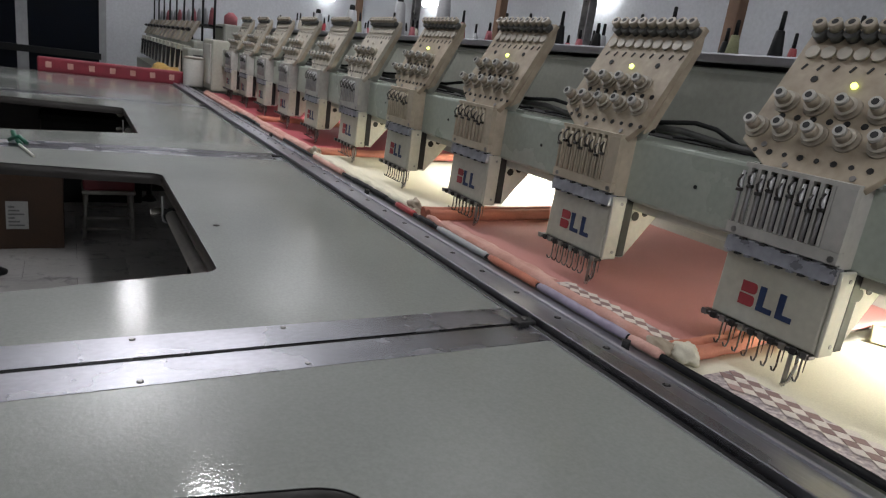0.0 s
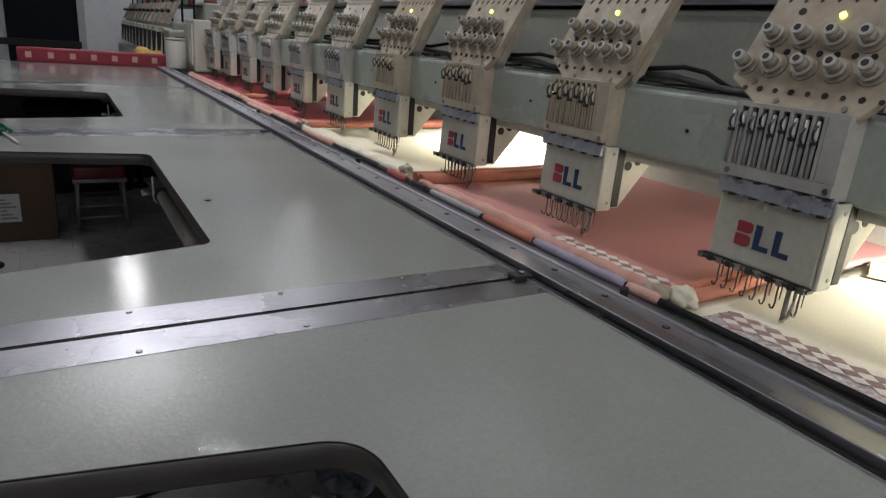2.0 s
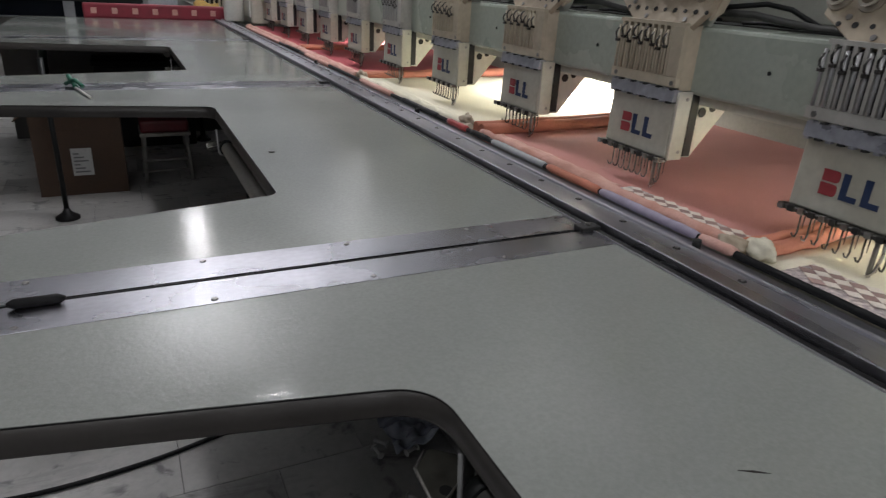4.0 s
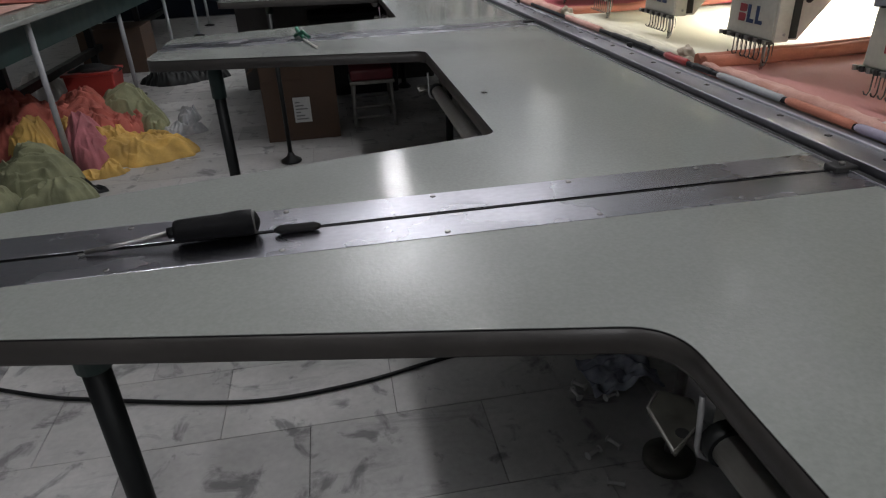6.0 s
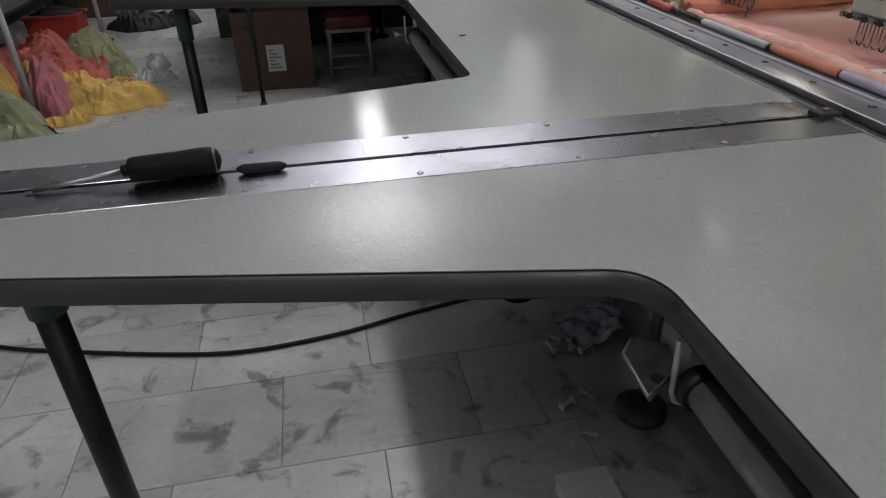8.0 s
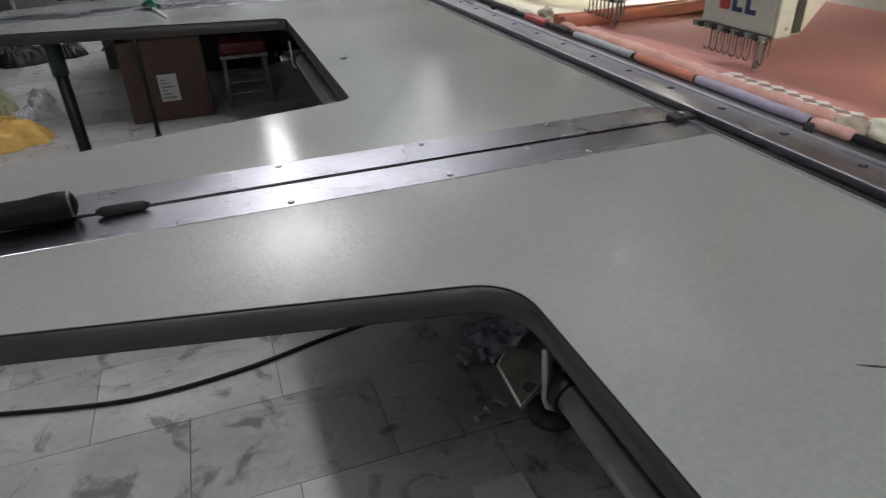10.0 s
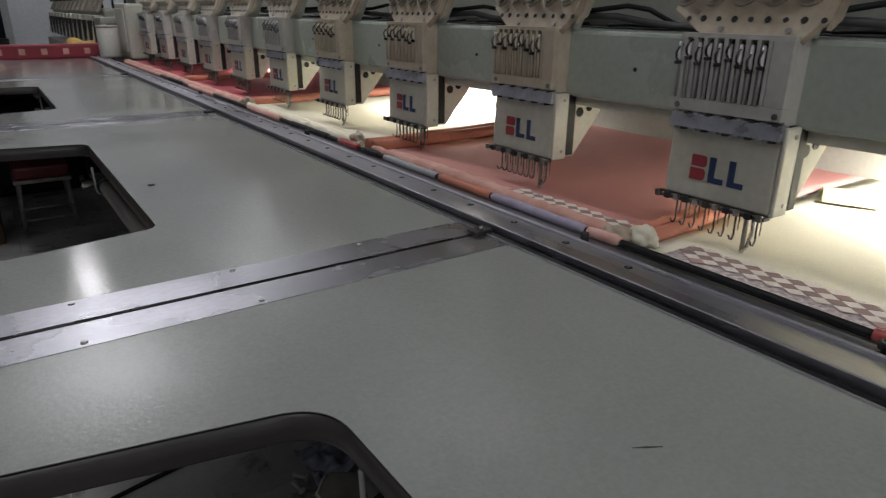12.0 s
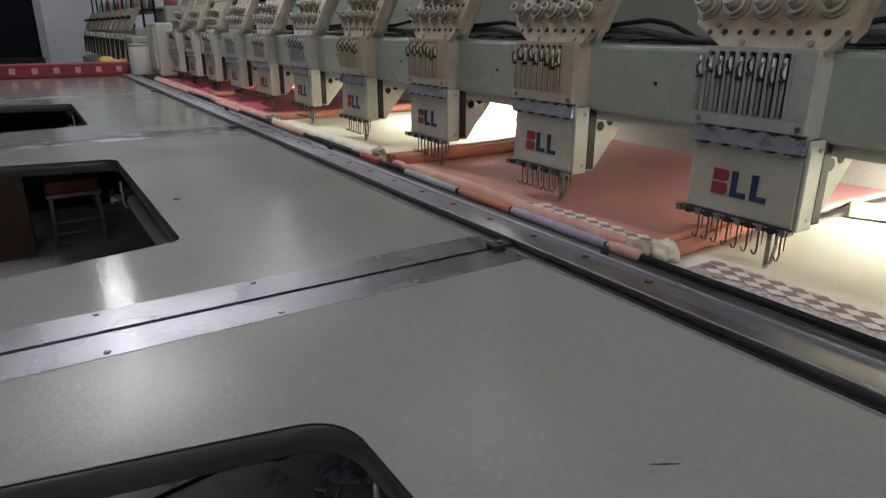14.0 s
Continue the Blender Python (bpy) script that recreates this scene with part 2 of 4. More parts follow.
def prism(bm, pts, axis, a, b, bevel=0.0):
    """A flat outline, pushed from a to b along an axis; the outline's two numbers are the other axes in order."""
    def at(p, v):
        return (v, p[0], p[1]) if axis == "x" else (p[0], v, p[1]) if axis == "y" else (p[0], p[1], v)
    lo, hi = [bm.verts.new(at(p, a)) for p in pts], [bm.verts.new(at(p, b)) for p in pts]
    n = len(pts)
    fs = [bm.faces.new([lo[i], lo[(i + 1) % n], hi[(i + 1) % n], hi[i]]) for i in range(n)]
    fs += [bm.faces.new(lo[::-1]), bm.faces.new(hi)]
    if bevel:
        bmesh.ops.bevel(bm, geom=list({e for f in fs for e in f.edges}), offset=bevel, segments=2, profile=0.5, affect="EDGES", clamp_overlap=True)
    return bm


def lathe(bm, rings, seg=20, base=(0, 0, 0)):
    """Rings of (radius, height) turned round z."""
    rows = [[bm.verts.new((base[0] + r * math.cos(2 * math.pi * k / seg), base[1] + r * math.sin(2 * math.pi * k / seg), base[2] + z)) for k in range(seg)] for r, z in rings]
    for i in range(len(rows) - 1):
        for k in range(seg):
            f = bm.faces.new([rows[i][k], rows[i][(k + 1) % seg], rows[i + 1][(k + 1) % seg], rows[i + 1][k]])
            f.smooth = True
    bm.faces.new(rows[0][::-1])
    bm.faces.new(rows[-1])
    return bm


def B():
    return bmesh.new()


def mesh_of(name, bm, *materials):
    bmesh.ops.recalc_face_normals(bm, faces=bm.faces)
    me = bpy.data.meshes.new(name)
    bm.to_mesh(me)
    bm.free()
    for m in materials:
        me.materials.append(m)
    return me


def part(name, bm, material, parent=None, label=""):
    ob = new(name, mesh_of(name, bm, *(material if isinstance(material, (tuple, list)) else (material,))))
    if parent:
        ob.parent = parent
    if label:
        ob["label"] = label
    return ob


def thing(name, at, label, category, group="", kind=""):
    ob = new(name)
    ob.empty_display_size = 0.05
    ob.matrix_world = pose(*at) if not isinstance(at, Matrix) else at
    return tagged(ob, label, category, group, kind)


def structure(name, bm, material, label=""):
    return tagged(part(name, bm, material), label, kind="structure")


def cloth(bm, x0, x1, y0, y1, z, nx=24, ny=24, amp=0.002, freq=9.0, seed=0.0, thick=0.002):
    """A sheet with soft ripples and a thickness."""
    def h(x, y):
        return z + amp * noise.noise((x * freq, y * freq, seed)) + 0.4 * amp * noise.noise((x * freq * 3, y * freq * 3, seed + 5))
    top = [[bm.verts.new((x0 + (x1 - x0) * i / nx, y0 + (y1 - y0) * j / ny, h(x0 + (x1 - x0) * i / nx, y0 + (y1 - y0) * j / ny))) for j in range(ny + 1)] for i in range(nx + 1)]
    low = [[bm.verts.new(v.co - Vector((0, 0, thick))) for v in row] for row in top]
    for i in range(nx):
        for j in range(ny):
            bm.faces.new([top[i][j], top[i + 1][j], top[i + 1][j + 1], top[i][j + 1]]).smooth = True
            bm.faces.new([low[i][j], low[i][j + 1], low[i + 1][j + 1], low[i + 1][j]]).smooth = True
    for i in range(nx):
        for j, s in ((0, 1), (ny, -1)):
            bm.faces.new([top[i][j], low[i][j], low[i + 1][j], top[i + 1][j]])
    for j in range(ny):
        for i in (0, nx):
            bm.faces.new([top[i][j], top[i][j + 1], low[i][j + 1], low[i][j]])
    return bm


def lump(bm, c, size, seed=0.0, rough=0.35, nu=28, nv=16, floor_z=None, fold=7.0):
    """A heap of soft folded cloth: a rounded body with ridged folds, flat below."""
    rows = []
    for j in range(nv + 1):
        th = math.pi * j / nv
        row = []
        for i in range(nu):
            ph = 2 * math.pi * i / nu
            d = Vector((math.sin(th) * math.cos(ph), math.sin(th) * math.sin(ph), math.cos(th)))
            k = noise.noise(d * 1.6 + Vector((seed, 0, 0)))
            f = 1 - abs(noise.noise(d * fold * 0.5 + Vector((0, seed, 3))))
            g = 1 - abs(noise.noise(Vector((d.x * fold * 1.6, d.y * fold * 0.8, d.z * fold * 1.2)) + Vector((seed, 7, 0)) + 0.8 * noise.noise_vector(d * 2.5 + Vector((seed, 0, 2)))))
            r = 1 + rough * k + rough * 0.55 * (f - 0.6) + rough * 0.3 * (g - 0.7)
            p = Vector((d.x * size[0] * r, d.y * size[1] * r, d.z * size[2] * r)) + Vector(c)
            if floor_z is not None:
                p.z = max(p.z, floor_z)
            row.append(bm.verts.new(p))
        rows.append(row)
    for j in range(nv):
        for i in range(nu):
            bm.faces.new([rows[j][i], rows[j][(i + 1) % nu], rows[j + 1][(i + 1) % nu], rows[j + 1][i]]).smooth = True
    bmesh.ops.remove_doubles(bm, verts=bm.verts, dist=0.0004)
    return bm


def crumple(bm, c, rx, ry, h, turn=0.0, seed=0.0, n=70, folds=0.035, along=1.7):
    """A pile of cloth on the floor: a dome with sharp drawn-out folds and an uneven outline."""
    ca, sa = math.cos(radians(turn)), math.sin(radians(turn))
    top = []
    for i in range(n + 1):
        row = []
        for j in range(n + 1):
            u, v = 2 * i / n - 1, 2 * j / n - 1
            r = max(abs(u), abs(v))
            q = math.hypot(u, v) or 1
            u, v = u * r / q, v * r / q
            edge = 1 + 0.22 * noise.noise((math.atan2(v, u) * 1.1, seed, 1.0)) + 0.08 * noise.noise((math.atan2(v, u) * 4, seed, 4.0))
            x, y = u * rx * edge, v * ry * edge
            w = noise.noise_vector((x * 5, y * 5, seed)) * 0.11 + noise.noise_vector((x * 14, y * 14, seed + 2)) * 0.025
            a, b = x + w.x, (y + w.y) / along
            f1 = 1 - min(1.0, 2.4 * abs(noise.noise((a * 11, b * 10, seed + 3))))
            f2 = 1 - min(1.0, 2.6 * abs(noise.noise((a * 26 + 5, b * 25, seed + 6))))
            dome = max(0.0, 1 - r * r) ** 0.6
            z = dome * h * (0.78 + 0.45 * noise.noise((x * 4.5, y * 4.5, seed + 9))) + min(1.0, 4 * (1 - r)) * folds * (f1 * 0.8 + f2 * 0.5 - 0.45)
            z = max(z, 0.004 * (1 - r) + 0.0015)
            row.append(bm.verts.new((c[0] + x * ca - y * sa, c[1] + x * sa + y * ca, z)))
        top.append(row)
    for i in range(n):
        for j in range(n):
            bm.faces.new([top[i][j], top[i + 1][j], top[i + 1][j + 1], top[i][j + 1]]).smooth = True
    ring = [top[i][0] for i in range(n)] + [top[n][j] for j in range(n)] + [top[n - i][n] for i in range(n)] + [top[0][n - j] for j in range(n)]
    low = [bm.verts.new((v.co.x, v.co.y, 0.0002)) for v in ring]
    for k in range(len(ring)):
        bm.faces.new([ring[k], ring[(k + 1) % len(ring)], low[(k + 1) % len(ring)], low[k]])
    bm.faces.new(low)
    return bm


def rounded(pts, radii, n=6):
    """An outline whose corners are rounded by the given radii."""
    out = []
    m = len(pts)
    for i, (p, r) in enumerate(zip(pts, radii)):
        p = Vector(p)
        if not r:
            out.append(tuple(p))
            continue
        a, b = (Vector(pts[i - 1]) - p).normalized(), (Vector(pts[(i + 1) % m]) - p).normalized()
        p0, p1 = p + a * r, p + b * r
        for k in range(n + 1):
            t = k / n
            out.append(tuple(p0 * (1 - t) ** 2 + p * 2 * t * (1 - t) + p1 * t * t))
    return out


# ---------------- the room ----------------
X0, X1, Y0, Y1 = -5.0, 3.2, -3.5, 9.0
structure("floor", box(B(), X0, X1, Y0, Y1, -0.06, -0.004), M_GROUT, "grey concrete bed under worn marble tiles")
structure("wall_north", box(B(), X0, X1, Y1, Y1 + 0.2, -0.06, CEIL), M_WALL, "grey-white painted wall")
structure("wall_south", box(B(), X0, X1, Y0 - 0.2, Y0, -0.06, CEIL), M_WALL, "grey-white painted wall")
structure("wall_east", box(B(), X1, X1 + 0.2, Y0, Y1, -0.06, CEIL), M_WALL, "grey-white painted wall")
structure("wall_west", box(B(), X0 - 0.2, X0, Y0, Y1, -0.06, CEIL), M_WALL, "grey-white painted wall")
structure("ceiling", box(B(), X0, X1, Y0, Y1, CEIL, CEIL + 0.15), M_CEIL, "plain pale ceiling")

# fluorescent fittings, some of them added as fill
for x, y, watts, ln, up, wide in TUBES:
    z = 2.75
    fit = thing("ceiling_tube_light", (x, y, z), "hanging white fluorescent tube fitting, switched on; some are added unseen fill", "ceiling light", "ceiling lights")
    part("housing", box(B(), -0.05 - wide / 2, 0.05 + wide / 2, -ln / 2 - 0.03, ln / 2 + 0.03, 0.02, 0.07, 0.01), M_WHITE, fit)
    part("tube", cyl(B(), (0, -ln / 2, 0), (0, ln / 2, 0), 0.016), M_TUBE, fit, "glowing white tube")
    for s in (-1, 1):
        part("hanger", cyl(B(), (0, s * ln * 0.35, 0.06), (0, s * ln * 0.35, CEIL - z), 0.006, seg=8), M_WHITE, fit)
    lamp("tube_fill_lamp", "AREA", pose(x, y, z - 0.025), watts, COOL, wide, ln)
    # added upward lamp: soft fill bounced off the ceiling
    lamp("tube_fill_lamp", "AREA", pose(x, y, z + 0.08, 180), up, COOL, 0.1, ln)

# tube lights on the east wall
for y in (3.7, 6.7):
    wl = thing("wall_light", (X1 - 0.06, y, 1.82), "lit white tube light fixed to the wall", "wall light", "wall lights")
    part("housing", box(B(), 0.02, 0.06, -0.13, 0.13, -0.03, 0.03, 0.005), M_WHITE, wl)
    part("tube", cyl(B(), (0, -0.14, 0), (0, 0.14, 0), 0.038), M_WGLOW, wl, "glowing white tube")
    lamp("wall_lamp", "AREA", look((X1 - 0.09, y, 1.82), (0, y, 1.6)), 14, COOL, 0.55, 0.05)

wl = thing("wall_light", (2.6, Y1 - 0.06, 1.85), "lit white tube light fixed to the wall", "wall light", "wall lights")
part("housing", box(B(), -0.13, 0.13, 0.02, 0.06, -0.03, 0.03, 0.005), M_WHITE, wl)
part("tube", cyl(B(), (-0.11, 0, 0), (0.11, 0, 0), 0.034), M_WGLOW, wl, "glowing white tube")

# ---------------- embroidery machine table ----------------
TZ = 0.75
table = thing("machine_table", (0, 0, 0), "pale grey-green laminate machine table with cutouts and dark edges", "table")
STRIPS = (0.015, 1.405, 2.84)
EDGE_X, END_X, HOLE_X = -0.048, -1.18, -0.44
# cutouts along y at the inner edge; the sides run apart towards the open end
HOLES = ((-1.03, -0.263), (0.300, 1.057), (1.738, 2.49), (3.17, 3.93))
TAPER = 0.2
PANELS = [(-3.3, STRIPS[0] - 0.062, HOLES[0]), (STRIPS[0] + 0.062, STRIPS[1] - 0.062, HOLES[1]), (STRIPS[1] + 0.062, STRIPS[2] - 0.06, HOLES[2]),
          (STRIPS[2] + 0.06, 4.18, None)]


def edge_slab(pts):
    """The body of a panel, its lower edge rounded."""
    bm = prism(B(), pts, "z", TZ - 0.029, TZ - 0.0026)
    low = [e for e in bm.edges if all(v.co.z < TZ - 0.028 for v in e.verts)]
    bmesh.ops.bevel(bm, geom=low, offset=0.009, segments=3, profile=0.5, affect="EDGES", clamp_overlap=True)
    for f in bm.faces:
        f.smooth = abs(f.normal.z) < 0.95
    return bm


for y0, y1, hole in PANELS:
    if hole:
        a, b = hole
        hx = HOLE_X if a > 0 else -0.426
        k = TAPER * (hx - END_X)
        pts = [(EDGE_X, y0), (EDGE_X, y1), (END_X, y1), (END_X, b + k), (hx, b), (hx, a), (END_X, a - k), (END_X, y0)]
        pts = rounded(pts, [0, 0, 0.012, 0.04, 0.045 if a < 0 else 0.03, 0.02, 0.04, 0.012], 10)
    else:
        pts = [(EDGE_X, y0), (EDGE_X, y1), (END_X, y1), (END_X, y0)]
    slab = part("panel", edge_slab(pts), M_EDGE, table, "dark brown-grey rounded panel edge")
    part("joint", prism(B(), pts, "z", TZ - 0.0026, TZ - 0.0008), M_BLACK, slab, "thin black joint under the laminate")
    part("laminate", prism(B(), pts, "z", TZ - 0.0008, TZ), M_TABLE, slab, "pale grey-green glossy laminate")
# steel guide strips
SCREWS = (-0.224, -0.401, -0.579, -0.76, -0.94, -1.1)


def screw(parent, x, y, z, r=0.0036):
    s = part("screw", lathe(B(), [(r, 0), (r, 0.0009), (r * 0.7, 0.0016)], 10), M_BARS, parent)
    s.location = (x, y, z)
    return s


for n, yc in enumerate(STRIPS):
    w = (0.062, 0.062, 0.06)[n]
    strip = tagged(new("guide_strip"), "pair of scuffed steel plates with a dark cable slot between", "guide strip", "guide strips")
    for s in (-1, 1):
        a, b = sorted((yc + s * 0.0042, yc + s * w))
        pl = part("plate", box(B(), END_X + 0.004, EDGE_X + 0.006, a, b, TZ - 0.004, TZ + 0.0006, 0.0003, 1), M_STEEL, strip, "scuffed brushed steel plate")
        for x in SCREWS:
            screw(pl, x, yc + s * 0.0525, TZ + 0.0004)
    part("slot", box(B(), END_X + 0.004, EDGE_X + 0.006, yc - 0.0046, yc + 0.0046, TZ - 0.03, TZ - 0.0042), M_DARK, strip, "dark slot")
    part("cord", pipe(B(), [(END_X + 0.02, yc - 0.0006, TZ - 0.004), (-0.7, yc, TZ - 0.002), (-0.07, yc + 0.0006, TZ - 0.003)], 0.003), M_BLACK, strip, "black drive cord")
    co = part("coupling", box(B(), -0.068, -0.036, yc - 0.012, yc + 0.012, TZ - 0.001, TZ + 0.007, 0.002), M_DARK, strip, "black coupling block at the rail")
    part("bolt", cyl(B(), (-0.052, yc, TZ + 0.006), (-0.052, yc, TZ + 0.010), 0.004, seg=8), M_BARS, co)
# legs under the arms
for x, y in ((-1.0, 0.0), (-1.025, 1.33), (-1.0, 3.3), (-0.2, -0.9), (-0.2, -2.9), (-1.0, -2.9), (-0.2, 0.75), (-0.2, 2.1), (-0.2, 3.9), (-1.05, 3.9)):
    leg = part("leg", cyl(B(), (x, y, 0.03), (x, y, TZ - 0.029), 0.0165, seg=18), M_LEG, table, "dark painted steel leg")
    part("collar", cyl(B(), (x, y, TZ - 0.14), (x, y, TZ - 0.029), 0.021, seg=18), M_TEAL, leg)
    part("foot", lathe(B(), [(0.05, 0), (0.05, 0.008), (0.022, 0.03)], 18, (x, y, 0)), M_BLACK, leg)
# long steel tube and bracket under the inner edge of the cutouts
for x, y0, y1 in ((-0.397, -1.8, -0.308), (-0.424, 0.2, 0.985), (-0.424, 1.6, 2.42), (-0.424, 3.0, 3.86)):
    part("support_tube", pipe(B(), [(x, y0, 0.66), (x, y1, 0.66)], 0.0155, 16), M_PIPE, table, "worn grey steel tube under the tabletop")
    part("clamp_ring", cyl(B(), (x, y1 - 0.014, 0.66), (x, y1 + 0.001, 0.66), 0.0195, seg=18), M_LEG, table, "dark clamp ring")
    part("hanger_plate", box(B(), x + 0.012, x + 0.018, y1 - 0.05, y1 + 0.03, 0.648, TZ - 0.0295, 0.001, 1), M_BRACKET, table, "dull steel hanger plate")
    br = part("bracket", prism(B(), rounded([(-0.012, 0.017), (0.011, 0.039), (0.034, 0.02), (0.024, -0.010), (-0.015, -0.040)], [0.004] * 5, 4), "z", 0.0, 0.003), M_BRACKET, table, "tilted steel bracket plate with a bore")
    br.matrix_local = pose(x - 0.033, y1 + 0.027, 0.66)
    part("bore", cyl(B(), (0.003, -0.018, 0.0028), (0.003, -0.018, 0.0038), 0.006, seg=14), M_DARK, br)
    part("bracket_lip", pipe(B(), [(0.006, 0.036, 0.004), (-0.0115, 0.017, 0.004), (-0.0145, -0.036, 0.004), (0.016, -0.016, 0.004)], 0.0014, 6), M_PIPE, br, "pale worn lip")
    part("bracket_rod", pipe(B(), [(x - 0.0215, y1 + 0.003, 0.707), (x - 0.0205, y1, 0.654), (x - 0.018, y1 - 0.0015, 0.646), (x - 0.010, y1 - 0.003, 0.642)], 0.0026), M_NBAR, table, "thin bent steel rod")

# ---------------- rail beside the heads ----------------
RY0, RY1 = -3.3, 4.15
rail = tagged(new("frame_rail"), "long aluminium frame rail with bolt holes and a black rubber edge", "rail")
part("rubber_edge", prism(B(), [(-0.046, 0.72), (-0.046, 0.7515), (-0.041, 0.753), (-0.036, 0.7515), (-0.033, 0.72)], "y", RY0, RY1), M_BLACK, rail, "black rubber edge")
part("edge_trim", box(B(), -0.0495, -0.0475, RY0, RY1, 0.735, 0.7525), M_ALU2, rail, "thin bright trim")
part("profile", prism(B(), [(-0.032, 0.70), (-0.032, 0.7608), (-0.0308, 0.762), (0.013, 0.762), (0.014, 0.756), (0.06, 0.754), (0.06, 0.70)], "y", RY0, RY1), M_ALU, rail, "dull grey aluminium profile")
part("ridge", prism(B(), [(0.0128, 0.7605), (0.0135, 0.7655), (0.018, 0.7665), (0.0205, 0.7645), (0.0205, 0.7545), (0.0145, 0.7545)], "y", RY0, RY1), M_ALU2, rail, "bright raised lip")
HOLE_P = 0.1085
for i in range(-2, 37):
    y = i * HOLE_P
    h = part("bolt_hole", lathe(B(), [(0.0054, 0), (0.0054, 0.0006), (0.0044, 0.0008)], 12), M_DARK, rail)
    h.location = (0.0, y, 0.7618)
    part("bolt", lathe(B(), [(0.0022, 0.0008), (0.0022, 0.0022), (0.0012, 0.0026)], 8), M_BARS, h)
for y in (-0.105, 0.86, 1.85, -0.9):
    nut = part("nut", cyl(B(), (0.04, y, 0.754), (0.04, y, 0.768), 0.0065, seg=6), M_DARK, rail, "black nut")
kn = part("knob_screw", lathe(B(), [(0.0095, 0), (0.0095, 0.003), (0.005, 0.004), (0.005, 0.009), (0.0075, 0.010), (0.0075, 0.017), (0.004, 0.018), (0.004, 0.013)], 16, (0.036, -0.492, 0.7545)), M_BLACK, rail, "black clamp screw")

# clamp rod with wrapped sleeves
rod = tagged(new("clamp_rod"), "round fabric clamp rod wrapped in coloured tape and cloth sleeves", "rod")
RX, RZ = 0.064, 0.761
part("core", pipe(B(), [(RX, -1.8, RZ), (RX, 3.9, RZ)], 0.0055, 10), M_BLACK, rod, "black rod")


def sleeve(y0, y1, r, m, label, wob=0.0015, seed=1.0):
    n = max(3, int(abs(y1 - y0) / 0.012))
    bm = B()
    rows = []
    for i in range(n + 1):
        yy = y0 + (y1 - y0) * i / n
        rr = 0.66 * r * (1 + 0.2 * noise.noise((yy * 60, seed, 0)))
        if i in (0, n):
            rr *= 0.8
        rows.append([bm.verts.new((RX + wob * noise.noise((yy * 25, seed, 3)) + rr * math.cos(a), yy, RZ + rr * math.sin(a) * 0.95 + (r - 0.0085) * 0.35)) for a in [2 * math.pi * q / 12 for q in range(12)]])
    for i in range(n):
        for q in range(12):
            bm.faces.new([rows[i][q], rows[i][(q + 1) % 12], rows[i + 1][(q + 1) % 12], rows[i + 1][q]]).smooth = True
    bm.faces.new(rows[0][::-1])
    bm.faces.new(rows[-1])
    return part("sleeve", bm, m, rod, label)


sleeve(-0.47, -0.72, 0.013, M_REDTUBE, "glossy red tape sleeve")
sleeve(-0.19, -0.46, 0.0085, M_BLACK, "black tape sleeve", 0.0006)
sleeve(-0.15, -0.09, 0.012, M_PALE, "pale pink cloth sleeve")
sleeve(-0.085, 0.13, 0.0112, M_VIOLET, "pale violet sleeve")
sleeve(0.135, 0.29, 0.0118, M_ORANGE, "orange cloth sleeve")
sleeve(0.30, 0.50, 0.0105, M_PVC, "pale grey sleeve")
sleeve(0.52, 0.60, 0.0105, M_BLACK, "black tape sleeve")
sleeve(0.62, 0.72, 0.012, M_REDTUBE, "red tape sleeve")
sleeve(0.78, 1.02, 0.011, M_BLACK, "black tape sleeve")
sleeve(1.10, 1.38, 0.013, M_PALE, "pale pink cloth sleeve")
sleeve(1.75, 2.1, 0.013, M_PALE, "pale pink cloth sleeve")
sleeve(2.2, 2.45, 0.011, M_BLACK, "black tape sleeve")
sleeve(2.6, 3.5, 0.014, M_PALE, "pale pink cloth sleeve")

# ---------------- cloth panels in the frame ----------------
CZ = 0.752
FAB = [(-1.25, -0.145, M_CLOTH, "flat cream cloth panel stretched in the frame"), (-0.135, 0.615, M_PINK, "flat dusty pink cloth panel stretched in the frame"),
       (0.655, 1.50, M_CLOTH, "flat cream cloth panel stretched in the frame"), (1.53, 3.75, M_ROSE, "deep rose cloth panel stretched in the frame")]
for i, (y0, y1, m, lab) in enumerate(FAB):
    tagged(part("stretched_cloth", cloth(B(), 0.076, 1.05, y0, y1, CZ, 30, 30, 0.003, 6, i * 3.1), m), lab, "cloth", "cloth panels")
# orange strips that edge the panels
EDGES = [(-0.14, 0.10, 0.32, 0.015, 0.02), (0.635, 0.10, 0.75, 0.020, 0.07), (1.515, 0.10, 0.75, 0.018, 0.05), (2.4, 0.12, 0.75, 0.018, 0.03)]
for yc, xa, xb, r, bend in EDGES:
    for s in (-1, 1):
        bm = B()
        pipe(bm, [(xa + (xb - xa) * t / 14, yc + s * r * 0.75 + bend * (t / 14) ** 2 + 0.002 * noise.noise((t * 0.9, yc, s)), CZ + 0.008 + 0.004 * noise.noise((t * 0.7, yc, 5))) for t in range(15)], r * 0.72, 10)
        tagged(part("orange_binding", bm, M_ORANGE), "rolled orange cloth binding lying between cloth panels", "binding", "orange bindings")
